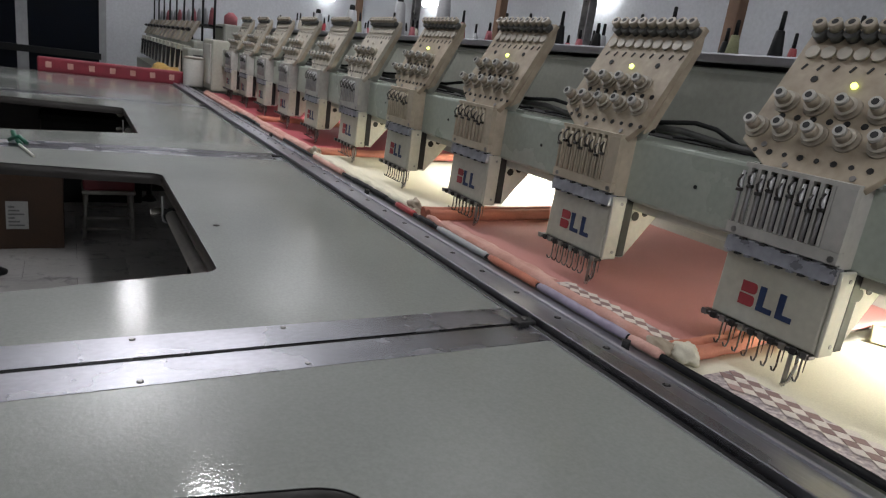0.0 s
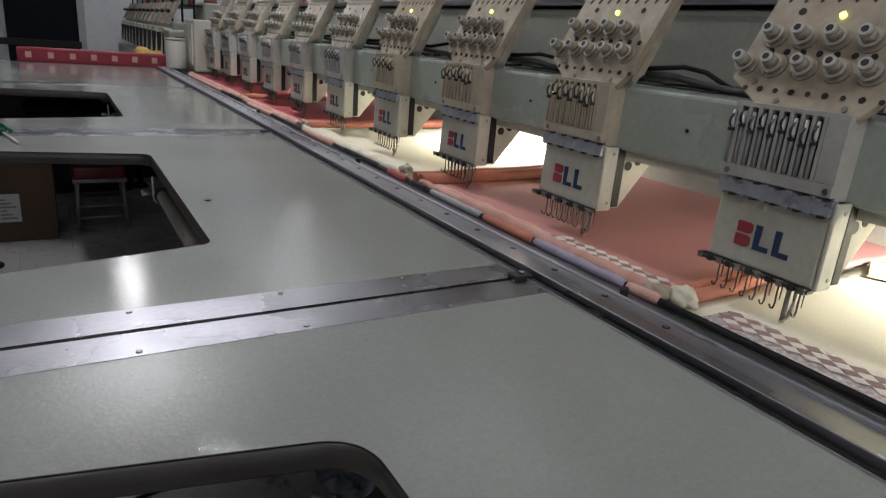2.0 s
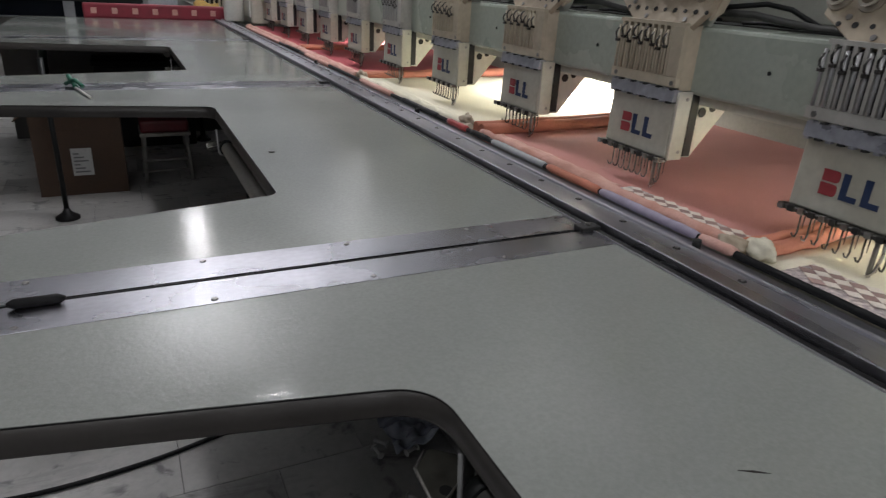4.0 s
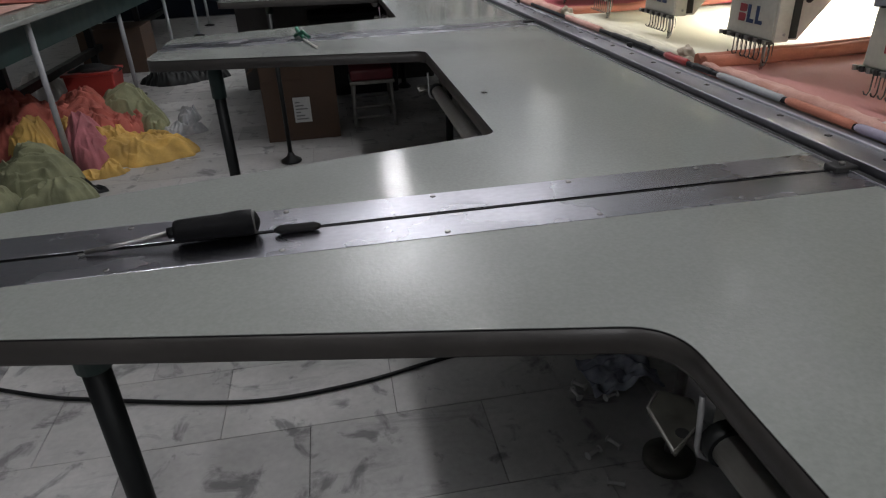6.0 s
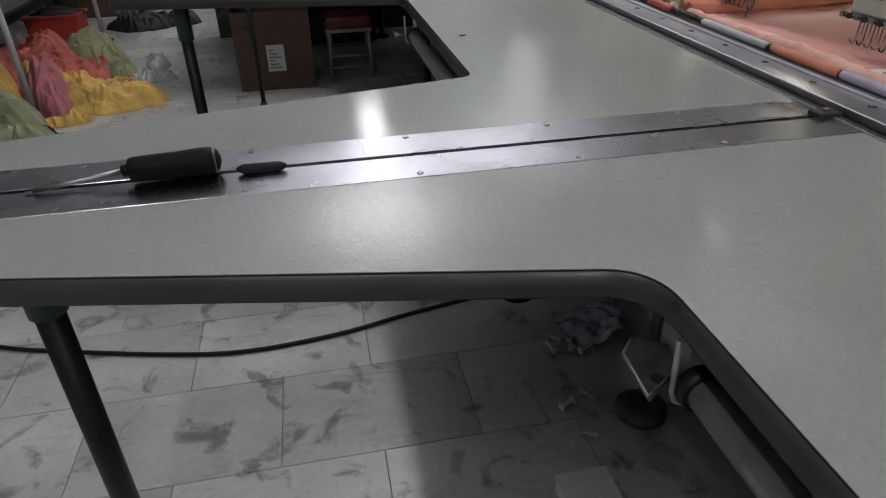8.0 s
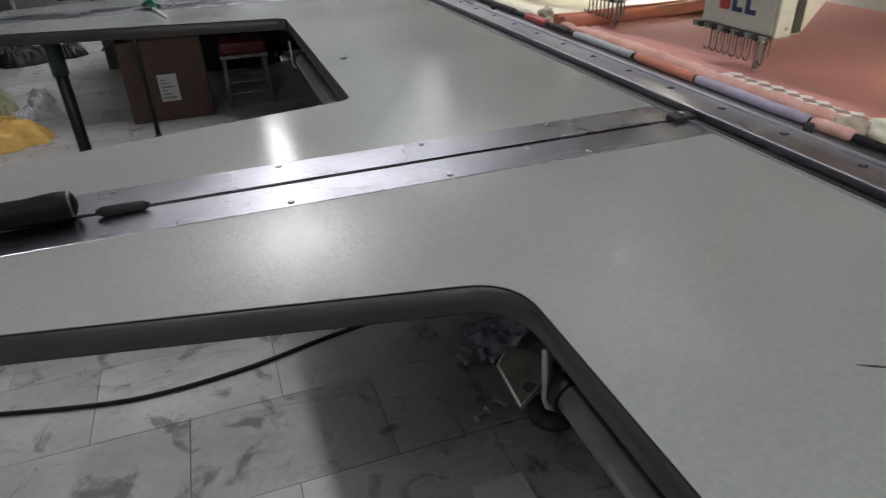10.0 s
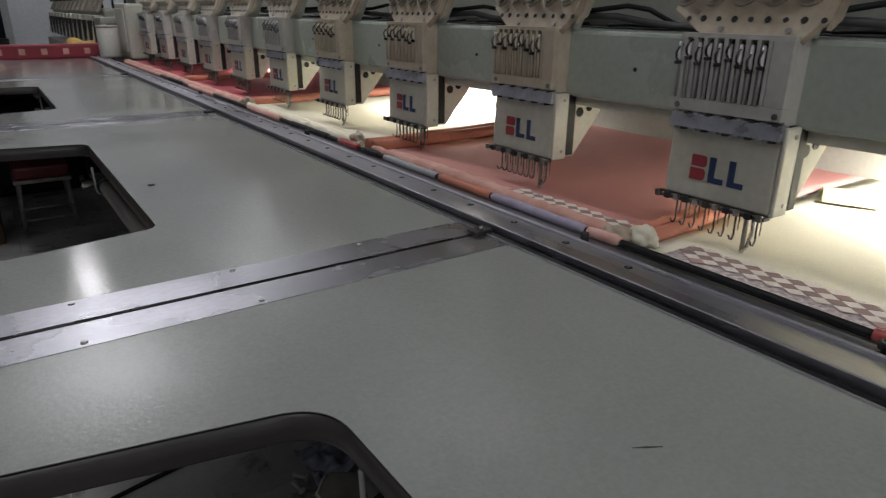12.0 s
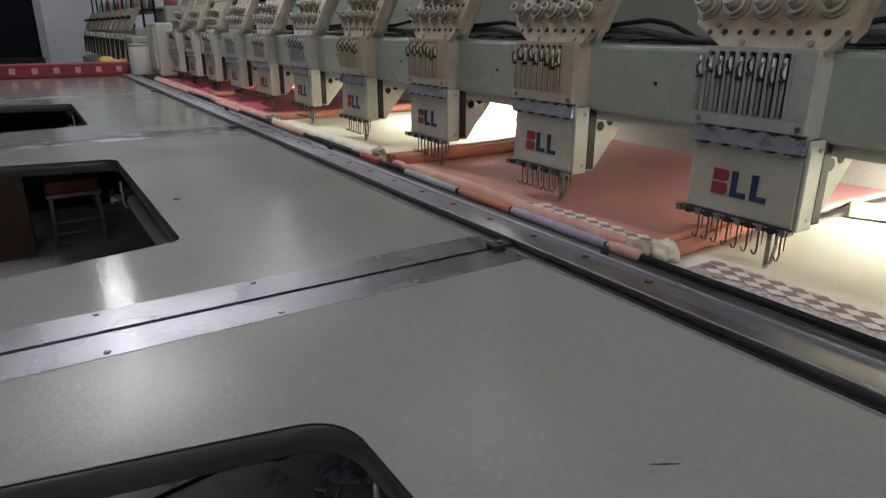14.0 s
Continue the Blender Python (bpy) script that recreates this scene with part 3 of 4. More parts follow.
# rumpled selvedge rolls along the rod
SEL = [(-0.12, 0.34, M_PALE, 0.016), (0.34, 0.60, M_PALE, 0.012), (0.66, 1.45, M_CLOTH, 0.012), (1.5, 2.3, M_PALE, 0.02), (2.3, 3.6, M_PALE, 0.022)]
for i, (y0, y1, m, r) in enumerate(SEL):
    bm = B()
    n = int((y1 - y0) / 0.02)
    pipe(bm, [(0.092 + 0.006 * noise.noise((t * 0.4, i, 0)), y0 + (y1 - y0) * t / n, CZ + 0.006 + 0.004 * noise.noise((t * 0.5, i, 7))) for t in range(n + 1)], r * 0.8, 10)
    for v in bm.verts:
        v.co += Vector((noise.noise(v.co * 70), 0, noise.noise(v.co * 60 + Vector((4, 0, 0))))) * 0.004
    tagged(part("selvedge_roll", bm, m), "rumpled rolled cloth edge along the clamp rod", "cloth edge", "cloth edges")


for y0, y1, m in ((0.17, 0.59, M_PALE), (0.70, 1.46, M_CLOTH), (1.56, 2.3, M_PALE), (-0.95, -0.62, M_CHECK_G)):
    bm = cloth(B(), 0.078, 0.14, y0, y1, CZ + 0.004, 8, 40, 0.003, 22, y0, 0.0015)
    for v in bm.verts:
        if v.co.x > 0.13:
            v.co.x += 0.008 * noise.noise((v.co.y * 14, y0, 2))
    tagged(part("edging_strip", bm, m), "pale cloth edging strip beside the clamp rod", "cloth edging", "cloth edgings")


def checks(y0, y1, rows):
    """A strip of printed diamonds along the cloth edge."""
    band = tagged(new("printed_border"), "brown and white checked border print along the cloth edge", "border print", "border prints")
    part("ground", cloth(B(), 0.078, 0.154 if rows > 2 else 0.156, y0, y1, CZ + 0.0035, 6, 20, 0.0008, 9, 2.0, 0.0015), M_CHECK_G, band, "pale printed ground")
    step = 0.0275
    n = int((y1 - y0) / step)
    rnd = random.Random(int(y0 * 100))
    kinds = {0.0: M_CHECK_W, 0.5: M_CHECK_B, 1.0: M_CHECK_W, 1.5: M_CHECK_B, 2.0: M_CHECK_W, 2.5: M_CHECK_T}
    shared = {}
    for j in range(n):
        for i, m in kinds.items():
            if i > rows or (i == 2.5 and rnd.random() < 0.5) or (i == 0.0 and rnd.random() < 0.35):
                continue
            x, y = 0.150 - i * 0.019 + rnd.uniform(-0.0008, 0.0008), y0 + (j + 0.5 + (0.5 if i % 1 else 0.0)) * step + rnd.uniform(-0.001, 0.001)
            if y > y1 - 0.012:
                continue
            if m not in shared:
                shared[m] = mesh_of("check", prism(B(), [(-0.0092, 0.0), (0.0, 0.0132), (0.0092, 0.0), (0.0, -0.0132)], "z", 0, 0.0006), m)
            p = new("check", shared[m])
            p.parent = band
            p.location = (x, y, CZ + 0.0048)
    return band


checks(-0.60, -0.20, 2.5)
checks(-0.12, 0.16, 1.5)

knot = thing("cloth_knot", (0.1, -0.155, CZ), "cream cloth knot over a brown wrapped end on the frame", "knot")
part("wrap", lump(B(), (-0.012, 0.030, 0.010), (0.015, 0.024, 0.013), 2.0, 0.25), M_TAN, knot, "brown wrapped end")
part("tie", lump(B(), (0.002, 0.0, 0.012), (0.016, 0.020, 0.015), 5.0, 0.45), M_CLOTH, knot, "crumpled cream cloth")
for yy in (0.69, 1.47):
    kk = thing("cloth_knot", (0.098, yy, CZ), "crumpled tan cloth knot on the frame", "knot")
    part("tie", lump(B(), (0, 0, 0.014), (0.014, 0.026, 0.015), yy, 0.5), M_TAN, kk)

sc = tagged(part("cloth_scrap", cloth(B(), -0.06, 0.06, -0.045, 0.045, 0.0, 26, 20, 0.0018, 24, 4.0, 0.001), M_SCRAP), "thin pale yellow cloth scrap on the cream cloth", "cloth scrap")
sc.matrix_world = pose(0.6, -0.2, CZ + 0.0045, 0, 0, 25)

# ---------------- bridge of the machine ----------------
BX0, BX1 = 0.212, 0.34
HEAD_PITCH = 0.40
bridge = tagged(new("machine_bridge"), "pale green painted machine bridge carrying the sewing heads", "machine bridge")
part("front_beam", box(B(), BX0, BX1, -3.3, 3.8, 0.921, 1.029, 0.006), M_GREEN, bridge, "pale green painted beam")
for i in range(13):
    part("cover_screw", cyl(B(), (BX0 - 0.0012, -1.62 + i * HEAD_PITCH, 0.975), (BX0, -1.62 + i * HEAD_PITCH, 0.975), 0.0032, seg=10), M_LEG, bridge, "dark cover screw")
part("under_lip", box(B(), BX0 + 0.012, BX1 + 0.06, -3.3, 3.8, 0.906, 0.921), M_CREAM, bridge, "cream under-lip")
part("back_beam", box(B(), 0.42, 0.80, -3.3, 3.8, 1.03, 1.172, 0.012), M_BEAM, bridge, "grey-green rear beam")
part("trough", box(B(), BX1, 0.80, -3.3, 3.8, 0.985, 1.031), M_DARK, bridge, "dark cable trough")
part("tray", box(B(), 0.41, 1.02, -3.3, 3.8, 1.178, 1.196, 0.003), M_ALU, bridge, "grey metal spool tray")
part("tray_post", box(B(), 0.5, 0.7, 3.2, 3.3, 1.165, 1.18), M_ALU, bridge)
part("back_panel", box(B(), 0.80, 0.86, -3.3, 3.8, 0.55, 1.178), M_BEAM, bridge, "grey-green rear panel")
part("bed", box(B(), 0.11, 0.86, -3.3, 3.8, 0.62, 0.7455), M_CREAM, bridge, "cream machine bed under the cloth")
# added unseen panel, blocks light so the floor under the table stays dark
part("base_panel", box(B(), 0.16, 0.19, -3.3, 3.8, 0.0, 0.62), M_LEG, bridge, "added unseen dark panel that keeps light off the floor")
part("bed_foot", box(B(), 0.3, 0.8, -1.5, -1.3, 0.0, 0.62), M_BEAM, bridge)
part("bed_foot", box(B(), 0.3, 0.8, 3.2, 3.4, 0.0, 0.62), M_BEAM, bridge)

endbox = thing("end_cabinet", (0.27, 4.0, 0), "cream painted end cabinet closing the machine bridge", "cabinet")
part("body", box(B(), -0.12, 0.42, -0.2, 0.12, 0.76, 1.08, 0.012), M_CREAM, endbox)
part("pedestal", box(B(), -0.02, 0.4, -0.18, 0.1, 0.0, 0.76, 0.006), M_BEAM, endbox)
part("door", box(B(), -0.128, -0.12, -0.17, 0.09, 0.80, 1.05, 0.003), M_WHITE, endbox, "white cover plate")

# ---------------- sewing heads ----------------
HX, HZ, HP, HY0 = 0.175, 0.815, 0.40, -0.2105


def make_head(case, plate_m, lit=True):
    """One nine-needle head, its origin at the foot of the front cover."""
    h = thing("sewing_head", (HX, HY0, HZ), "cream nine-needle embroidery head with beige tension plate", "sewing head", "sewing heads")
    # front cover
    cov = part("front_cover", prism(B(), [(0.0, 0.0), (0.003, 0.094), (0.03, 0.094), (0.03, 0.0)], "y", -0.073, 0.084, 0.003), M_CREAM, h, "cream front cover")
    part("logo_block", prism(B(), rounded([(0.046, 0.0445), (0.046, 0.060), (0.0225, 0.060), (0.0225, 0.0445)], [0.0, 0.0, 0.006, 0.006], 4), "x", 0.0005, 0.0031), M_RED, cov, "red printed block")
    part("logo_block", prism(B(), rounded([(0.0465, 0.026), (0.0465, 0.042), (0.023, 0.042), (0.023, 0.026)], [0.0, 0.0, 0.006, 0.006], 4), "x", 0.0001, 0.0031), M_RED, cov, "red printed block")
    for y in (0.009, -0.020):
        part("logo_bar", prism(B(), [(y + 0.009, 0.060), (y, 0.060), (y, 0.033), (y - 0.014, 0.033), (y - 0.014, 0.0255), (y + 0.009, 0.0255)], "x", 0.0001, 0.0031), M_BLUE, cov, "blue printed bars")
    side = part("side_panel", box(B(), 0.002, 0.034, -0.079, -0.0735, -0.002, 0.112, 0.0015, 1), M_CREAM, h, "white side plate")
    for z in (0.012, 0.1):
        s = part("screw", cyl(B(), (0.022, -0.0785, z), (0.022, -0.0805, z), 0.003, seg=8), M_BARS, side)
    # steel strip with toothed edges
    st = part("steel_strip", prism(B(), [(-0.006, 0.095), (-0.003, 0.114), (0.012, 0.114), (0.012, 0.095)], "y", -0.074, 0.086, 0.001), M_STRIP, h, "polished steel strip")
    for n in range(10):
        yy = 0.078 - n * 0.0158
        part("tooth", box(B(), -0.0085, 0.0, yy - 0.0035, yy + 0.0035, 0.0925, 0.0955), M_DARK if n % 2 else M_STRIP, st)
        part("tooth", box(B(), -0.005, 0.004, yy - 0.0035, yy + 0.0035, 0.1135, 0.116), M_DARK if n % 2 else M_STRIP, st)
    # slotted plate with needle bars behind it
    sp = part("slotted_plate", box(B(), -0.001, 0.010, -0.068, 0.094, 0.117, 0.134, 0.001, 1), case, h, "slotted needle case plate")
    part("plate_top", box(B(), 0.0, 0.010, -0.068, 0.087, 0.212, 0.218), case, sp)
    part("plate_margin", box(B(), -0.001, 0.010, -0.068, -0.0424, 0.134, 0.212), case, sp)
    for n in range(9):
        yy = 0.0791 - n * 0.0148
        part("rib", box(B(), -0.001, 0.008, yy - 0.0024, yy + 0.0024, 0.134, 0.212), case, sp)
    part("case_side", box(B(), 0.0101, 0.0375, -0.0675, -0.063, 0.112, 0.217), case, sp)
    # shade inside the case, put in as a black box
    part("back_gap", box(B(), 0.028, 0.036, -0.063, 0.087, 0.118, 0.218), M_DARK, h, "black backing for the shade inside the needle case")
    for n in range(9):
        yy = 0.0865 - n * 0.0148
        nb = part("needle_bar", cyl(B(), (-0.0005, yy, 0.134), (-0.0005, yy, 0.206), 0.0024, seg=10), M_CASE if case is M_CASE else M_NBAR, h)
        up = (0.0 if n % 2 else -0.007) - (0.012 if n == 7 else 0.0)
        part("take_up_lever", pipe(B(), [(0.004, yy, 0.209 + up), (-0.004, yy, 0.206 + up), (-0.008, yy + 0.0005, 0.199 + up), (-0.006, yy + 0.001, 0.192 + up), (0.0, yy + 0.001, 0.188 + up)], 0.0016, 6), M_HOOK, nb)
        part("clamp", box(B(), -0.006, 0.002, yy - 0.0042, yy + 0.0042, 0.184 + up, 0.189 + up, 0.001, 1), M_HOOK, nb)
    for y, z in ((0.08, 0.124), (-0.06, 0.124)):
        part("screw", cyl(B(), (-0.0025, y, z), (0.0, y, z), 0.004, seg=10), M_BARS, h)
    # guard bar and hooks below the cover
    gb = part("guard_bar", box(B(), -0.010, 0.006, -0.075, 0.093, -0.006, 0.0, 0.001, 1), M_HOOK, h, "dark steel guard bar")
    for n in range(11):
        yy = 0.086 - n * 0.0155
        part("tooth", box(B(), -0.0125, -0.008, yy - 0.004, yy + 0.004, -0.0065, 0.002), M_DARK if n % 2 else M_BARS, gb)
    for n in range(9):
        yy = 0.0675 - n * 0.0155
        if n == 7:
            continue
        pf = part("presser_hook", pipe(B(), [(0.012, yy, -0.002), (0.012, yy, -0.028), (0.011, yy - 0.001, -0.039), (0.006, yy - 0.002, -0.045), (0.001, yy - 0.002, -0.043), (-0.001, yy - 0.001, -0.038)], 0.0013, 6), M_HOOK, h, "thin steel presser hook")
        part("needle", cyl(B(), (0.018, yy - 0.002, -0.001), (0.018, yy - 0.002, -0.034), 0.0013, 0.0005, seg=6), M_HOOK, pf)
    yy = 0.0675 - 7 * 0.0155
    act = part("working_needle", pipe(B(), [(0.012, yy, -0.002), (0.012, yy, -0.03), (0.012, yy, -0.06)], 0.0032, 8), M_BARS, h, "lowered needle bar and foot")
    part("presser_foot", pipe(B(), [(0.016, yy - 0.006, -0.002), (0.018, yy - 0.007, -0.03), (0.016, yy - 0.004, -0.052), (0.008, yy, -0.060)], 0.0024, 6), M_CHROME, act)
    # arm behind the case
    arm = part("arm", prism(B(), [(0.036, 0.0), (0.060, -0.002), (0.125, 0.075), (0.125, 0.107), (0.036, 0.107)], "y", -0.070, 0.055, 0.002), M_WHITE, h, "white cast arm")
    # the gap's shade, put in as black strips
    part("slit", box(B(), 0.0335, 0.05, -0.0795, -0.0735, 0.004, 0.108), M_DARK, h, "black strip for the shade in the gap beside the arm")
    part("slit_back", box(B(), 0.0335, 0.0375, -0.0735, 0.05, 0.0, 0.108), M_DARK, h)
    for x, z, r in ((0.07, 0.076, 0.0085), (0.093, 0.083, 0.0075), (0.08, 0.097, 0.0065)):
        part("bore", cyl(B(), (x, -0.0695, z), (x, -0.0715, z), r, seg=12), M_DARK, arm)
    part("bolt", cyl(B(), (0.098, -0.07, 0.094), (0.098, -0.081, 0.094), 0.004, seg=10), M_BARS, arm)
    part("lamp_lens", cyl(B(), (0.07, -0.03, 0.0085), (0.075, -0.03, 0.0045), 0.009, seg=12), M_WLED, arm, "small white work light")
    # tension plate, leaning back
    q = pose(0.008, 0.0, 0.212, 0, 27, 0)
    outline = [(0.060, 0.0), (0.122, 0.038), (0.122, 0.06), (0.110, 0.222), (-0.098, 0.222), (-0.088, 0.06), (-0.088, 0.03), (-0.068, 0.0)]
    bm = prism(B(), outline, "x", 0.0, 0.012, 0.0015)
    tp = part("tension_plate", bm, plate_m, h, "aged beige tension plate")
    tp.matrix_local = q
    part("plate_side", prism(B(), [(0.012, 0.02), (0.026, 0.04), (0.026, 0.19), (0.012, 0.22)], "y", -0.092, -0.086), M_TAN, tp, "grey side bracket")
    part("rear_box", box(B(), 0.012, 0.05, -0.06, 0.08, 0.01, 0.16), M_BEAM, tp, "grey rear casing")

    def tknob(y, z):
        bm = B()
        cyl(bm, (0, y, z), (-0.003, y, z), 0.0172, 0.0166, 20)
        cyl(bm, (-0.003, y, z), (-0.008, y, z), 0.0095, 0.0095, 18)
        cyl(bm, (-0.010, y, z), (-0.022, y, z), 0.0094, 0.0088, 18)
        k = part("tension_knob", bm, M_KNOB, tp)
        part("knob_disc", cyl(B(), (-0.008, y, z), (-0.010, y, z), 0.0135, 0.0135, 20), M_DISC, k)
        part("knob_cap", cyl(B(), (-0.022, y, z), (-0.028, y, z), 0.0082, 0.0078, 14), M_TAN2, k)
        return part("knob_bore", cyl(B(), (-0.0278, y, z), (-0.0286, y, z), 0.0046, seg=10), M_DARK, k)
    for n in range(5):
        tknob(0.110 - n * 0.0425, 0.060)
    for n in range(4):
        tknob(0.088 - n * 0.0425, 0.103)
    for n in range(9):
        y = 0.094 - n * 0.0225
        part("roller", cyl(B(), (-0.014, y, 0.208), (0.002, y, 0.208), 0.0098, seg=14), M_ROLL, tp, "dark rubber roller")
        cap = part("roller_cap", cyl(B(), (-0.024, y, 0.2165), (-0.012, y, 0.2135), 0.0088, 0.0092, seg=14), M_KNOB, tp, "beige roller cap")
        part("cap_bore", cyl(B(), (-0.0246, y, 0.2166), (-0.0236, y, 0.2164), 0.0045, seg=10), M_DARK, cap)
        part("white_disc", cyl(B(), (-0.005, y - 0.001, 0.182), (0.0, y - 0.001, 0.182), 0.0095, seg=14), M_DISC, tp, "off-white plastic disc")
        sl = part("thread_slit", box(B(), -0.0012, 0.001, -0.0015, 0.0015, -0.005, 0.005), M_DARK, tp)
        sl.matrix_local = pose(0, y, 0.160, 28, 0, 0)
        part("eyelet", cyl(B(), (-0.0012, y, 0.026), (0.0005, y, 0.026), 0.0042 if n % 2 else 0.0034, seg=10), M_DARK, tp)
        if n < 8:
            part("eyelet", cyl(B(), (-0.0012, y - 0.01, 0.082), (0.0005, y - 0.01, 0.082), 0.0044, seg=10), M_DARK, tp)
    part("led", cyl(B(), (-0.004, 0.012, 0.136), (0, 0.012, 0.136), 0.0042, seg=10), M_LED if lit else M_DISC, tp, "lit yellow indicator" if lit else "unlit indicator")
    for y in (-0.045, 0.07):
        part("eyelet", cyl(B(), (-0.0012, y, 0.142), (0.0005, y, 0.142), 0.005, seg=10), M_DARK, tp)
    for y, z in ((0.085, 0.036), (-0.05, 0.012), (0.04, 0.012)):
        part("screw", cyl(B(), (-0.002, y, z), (0, y, z), 0.004, seg=10), M_BARS, tp)
    return h


head_a = make_head(M_TAN2, M_TAN)
head_a["label"] = "cream nine-needle embroidery head, grey slotted case, beige tension plate"
head_b = make_head(M_CASE, M_TAN)
head_b.matrix_world = pose(HX, HY0 + HP, HZ)
copy_thing(head_a, pose(HX, HY0 - HP, HZ))
for n in (2, 3):
    copy_thing(head_b, pose(HX, HY0 + n * HP, HZ))
head_c = make_head(M_TAN2, M_TAN3, False)
head_c["label"] = "cream nine-needle embroidery head with pale worn tension plate"
head_c.matrix_world = pose(HX, HY0 + 4 * HP, HZ)
for n in range(5, 10):
    copy_thing(head_c, pose(HX, HY0 + n * HP, HZ))
# bar lights under the rear beam
for y, watts in ((-0.45, 17.0), (1.05, 13.0), (2.7, 3.0)):
    wl = thing("work_light", (0.66, y, 0.885), "lit white bar light under the machine bridge", "work light", "work lights")
    part("housing", box(B(), -0.03, 0.03, -0.13, 0.13, 0.0, 0.102, 0.004), M_WHITE, wl)
    part("lens", box(B(), -0.022, 0.022, -0.12, 0.12, -0.006, 0.0), M_WLED, wl, "glowing lens")
    # added lip, sized to cut the lamp's spill onto the tabletop
    part("shade", box(B(), -0.034, -0.031, -0.13, 0.13, -0.017, 0.004), M_WHITE, wl, "added white lip that blocks lamp light towards the table")
    lamp("work_light_lamp", "AREA", pose(0.66, y, 0.876), watts, (1.0, 0.97, 0.92), 0.04, 0.24)

# cables in the gap behind the heads
for n in range(-1, 9):
    yb = HY0 + n * HP + HP
    w = 0.012 * noise.noise((n * 3.3, 0.5, 0.2))
    pts = [(0.262, yb + 0.0, 1.06), (0.28, yb - 0.05, 1.06), (0.315, yb - 0.095, 1.068 + w), (0.34, yb - 0.122, 1.062 + w), (0.35, yb - 0.142, 1.05), (0.352, yb - 0.168, 1.039), (0.356, yb - 0.2, 1.036), (0.36, yb - 0.25, 1.036)]
    tagged(part("cable", pipe(B(), pts, 0.0042, 8), M_LEG), "dark cable looped in the gap behind the bridge", "cable", "machine cables")
    pts = [(0.27, yb - 0.03, 1.05), (0.30, yb - 0.085, 1.05 - w), (0.325, yb - 0.12, 1.043), (0.35, yb - 0.17, 1.036), (0.362, yb - 0.3, 1.035)]
    tagged(part("cable", pipe(B(), pts, 0.006, 8), M_ROLL), "thick grey cable sagging behind the bridge", "cable", "machine cables")
    pts = [(0.355, yb - 0.02 - 0.05 * t, 1.0345 + 0.002 * (t % 2)) for t in range(8)]
    tagged(part("cable", pipe(B(), pts, 0.0032, 8), M_BLACK), "thin black cable along the bridge top", "cable", "machine cables")


# thread cones on the tray
def cone(x, y, m, label, hgt=0.1):
    c = thing("thread_cone", (x, y, 1.196), label, "thread cone", "thread cones")
    part("thread", lathe(B(), [(0.013, 0.0), (0.014, 0.004), (0.008, hgt * 0.6), (0.007, hgt * 0.62)], 16), m, c)
    part("tip", lathe(B(), [(0.005, hgt * 0.6), (0.004, hgt), (0.003, hgt + 0.002)], 10), M_BLACK, c)
    return c


CONE_MATS = [(M_RED, "red thread cone on the spool tray"), (M_BLACK, "black thread cone on the spool tray"), (M_OLIVE, "olive thread cone on the spool tray"),
             (M_MAUVE, "dusty rose thread cone on the spool tray"), (M_PVC, "grey thread cone on the spool tray"), (M_DISC, "off-white thread cone on the spool tray")]
rnd = random.Random(4)
for n in range(-1, 10):
    for k in range(8):
        m, lab = CONE_MATS[rnd.randrange(6)]
        cone(0.52 + 0.13 * (k * 2 % 3) + rnd.uniform(-0.02, 0.02), HY0 + n * HP + 0.04 + k * 0.045 + rnd.uniform(-0.012, 0.012), m, lab, rnd.uniform(0.06, 0.10))
for x, y, h in ((0.6, 2.0, 0.18), (0.6, 1.6, 0.185), (0.62, 2.62, 0.15), (0.6, 3.1, 0.13)):
    c = thing("thread_cone", (x, y, 1.196), "tall silver-grey thread cone on the spool tray", "thread cone", "thread cones")
    part("thread", lathe(B(), [(0.034, 0.0), (0.036, 0.006), (0.022, h * 0.82), (0.02, h * 0.84)], 18), M_PVC, c)
    part("tip", lathe(B(), [(0.014, h * 0.84), (0.013, h), (0.009, h + 0.002)], 12), M_LEG, c, "dark cone tip")
for n, y in enumerate((0.55, 1.15, 1.7, 2.5, 3.3)):
    p = thing("rack_post", (0.92, y, 1.196), "brown upright post of the spool rack", "post", "rack posts")
    part("shaft", box(B(), -0.018, 0.018, -0.018, 0.018, 0, 0.75, 0.003), M_WOOD if n % 2 == 0 else M_BARS, p)
    part("cap", box(B(), -0.022, 0.022, -0.022, 0.022, 0.75, 0.765), M_BARS, p)
rack = thing("thread_rack", (0.92, 1.0, 1.93), "steel thread guide rack bar above the spools", "rack")
part("bar", box(B(), -0.015, 0.015, -2.5, 2.6, 0.015, 0.045), M_BARS, rack)
part("upper_bar", box(B(), -0.2, -0.17, -2.5, 2.6, 0.03, 0.045), M_BARS, rack)
for y in (-0.45, 0.15, 0.7, 1.5, 2.3):
    part("cross_bar", box(B(), -0.2, 0.015, y - 0.01, y + 0.01, 0.045, 0.055), M_BARS, rack)

# ---------------- things on the table ----------------
driver = thing("screwdriver", pose(-0.834, 0.012, TZ + 0.0156, 0, 0, 3), "screwdriver with thick black handle and slim shaft on guide strip", "screwdriver")
bm = lathe(B(), [(0.006, -0.05), (0.0128, -0.0485), (0.0148, -0.044), (0.0152, -0.028), (0.0156, -0.012), (0.0155, 0.004), (0.0168, 0.018), (0.0175, 0.03), (0.0165, 0.04), (0.012, 0.046), (0.004, 0.049)], 24)
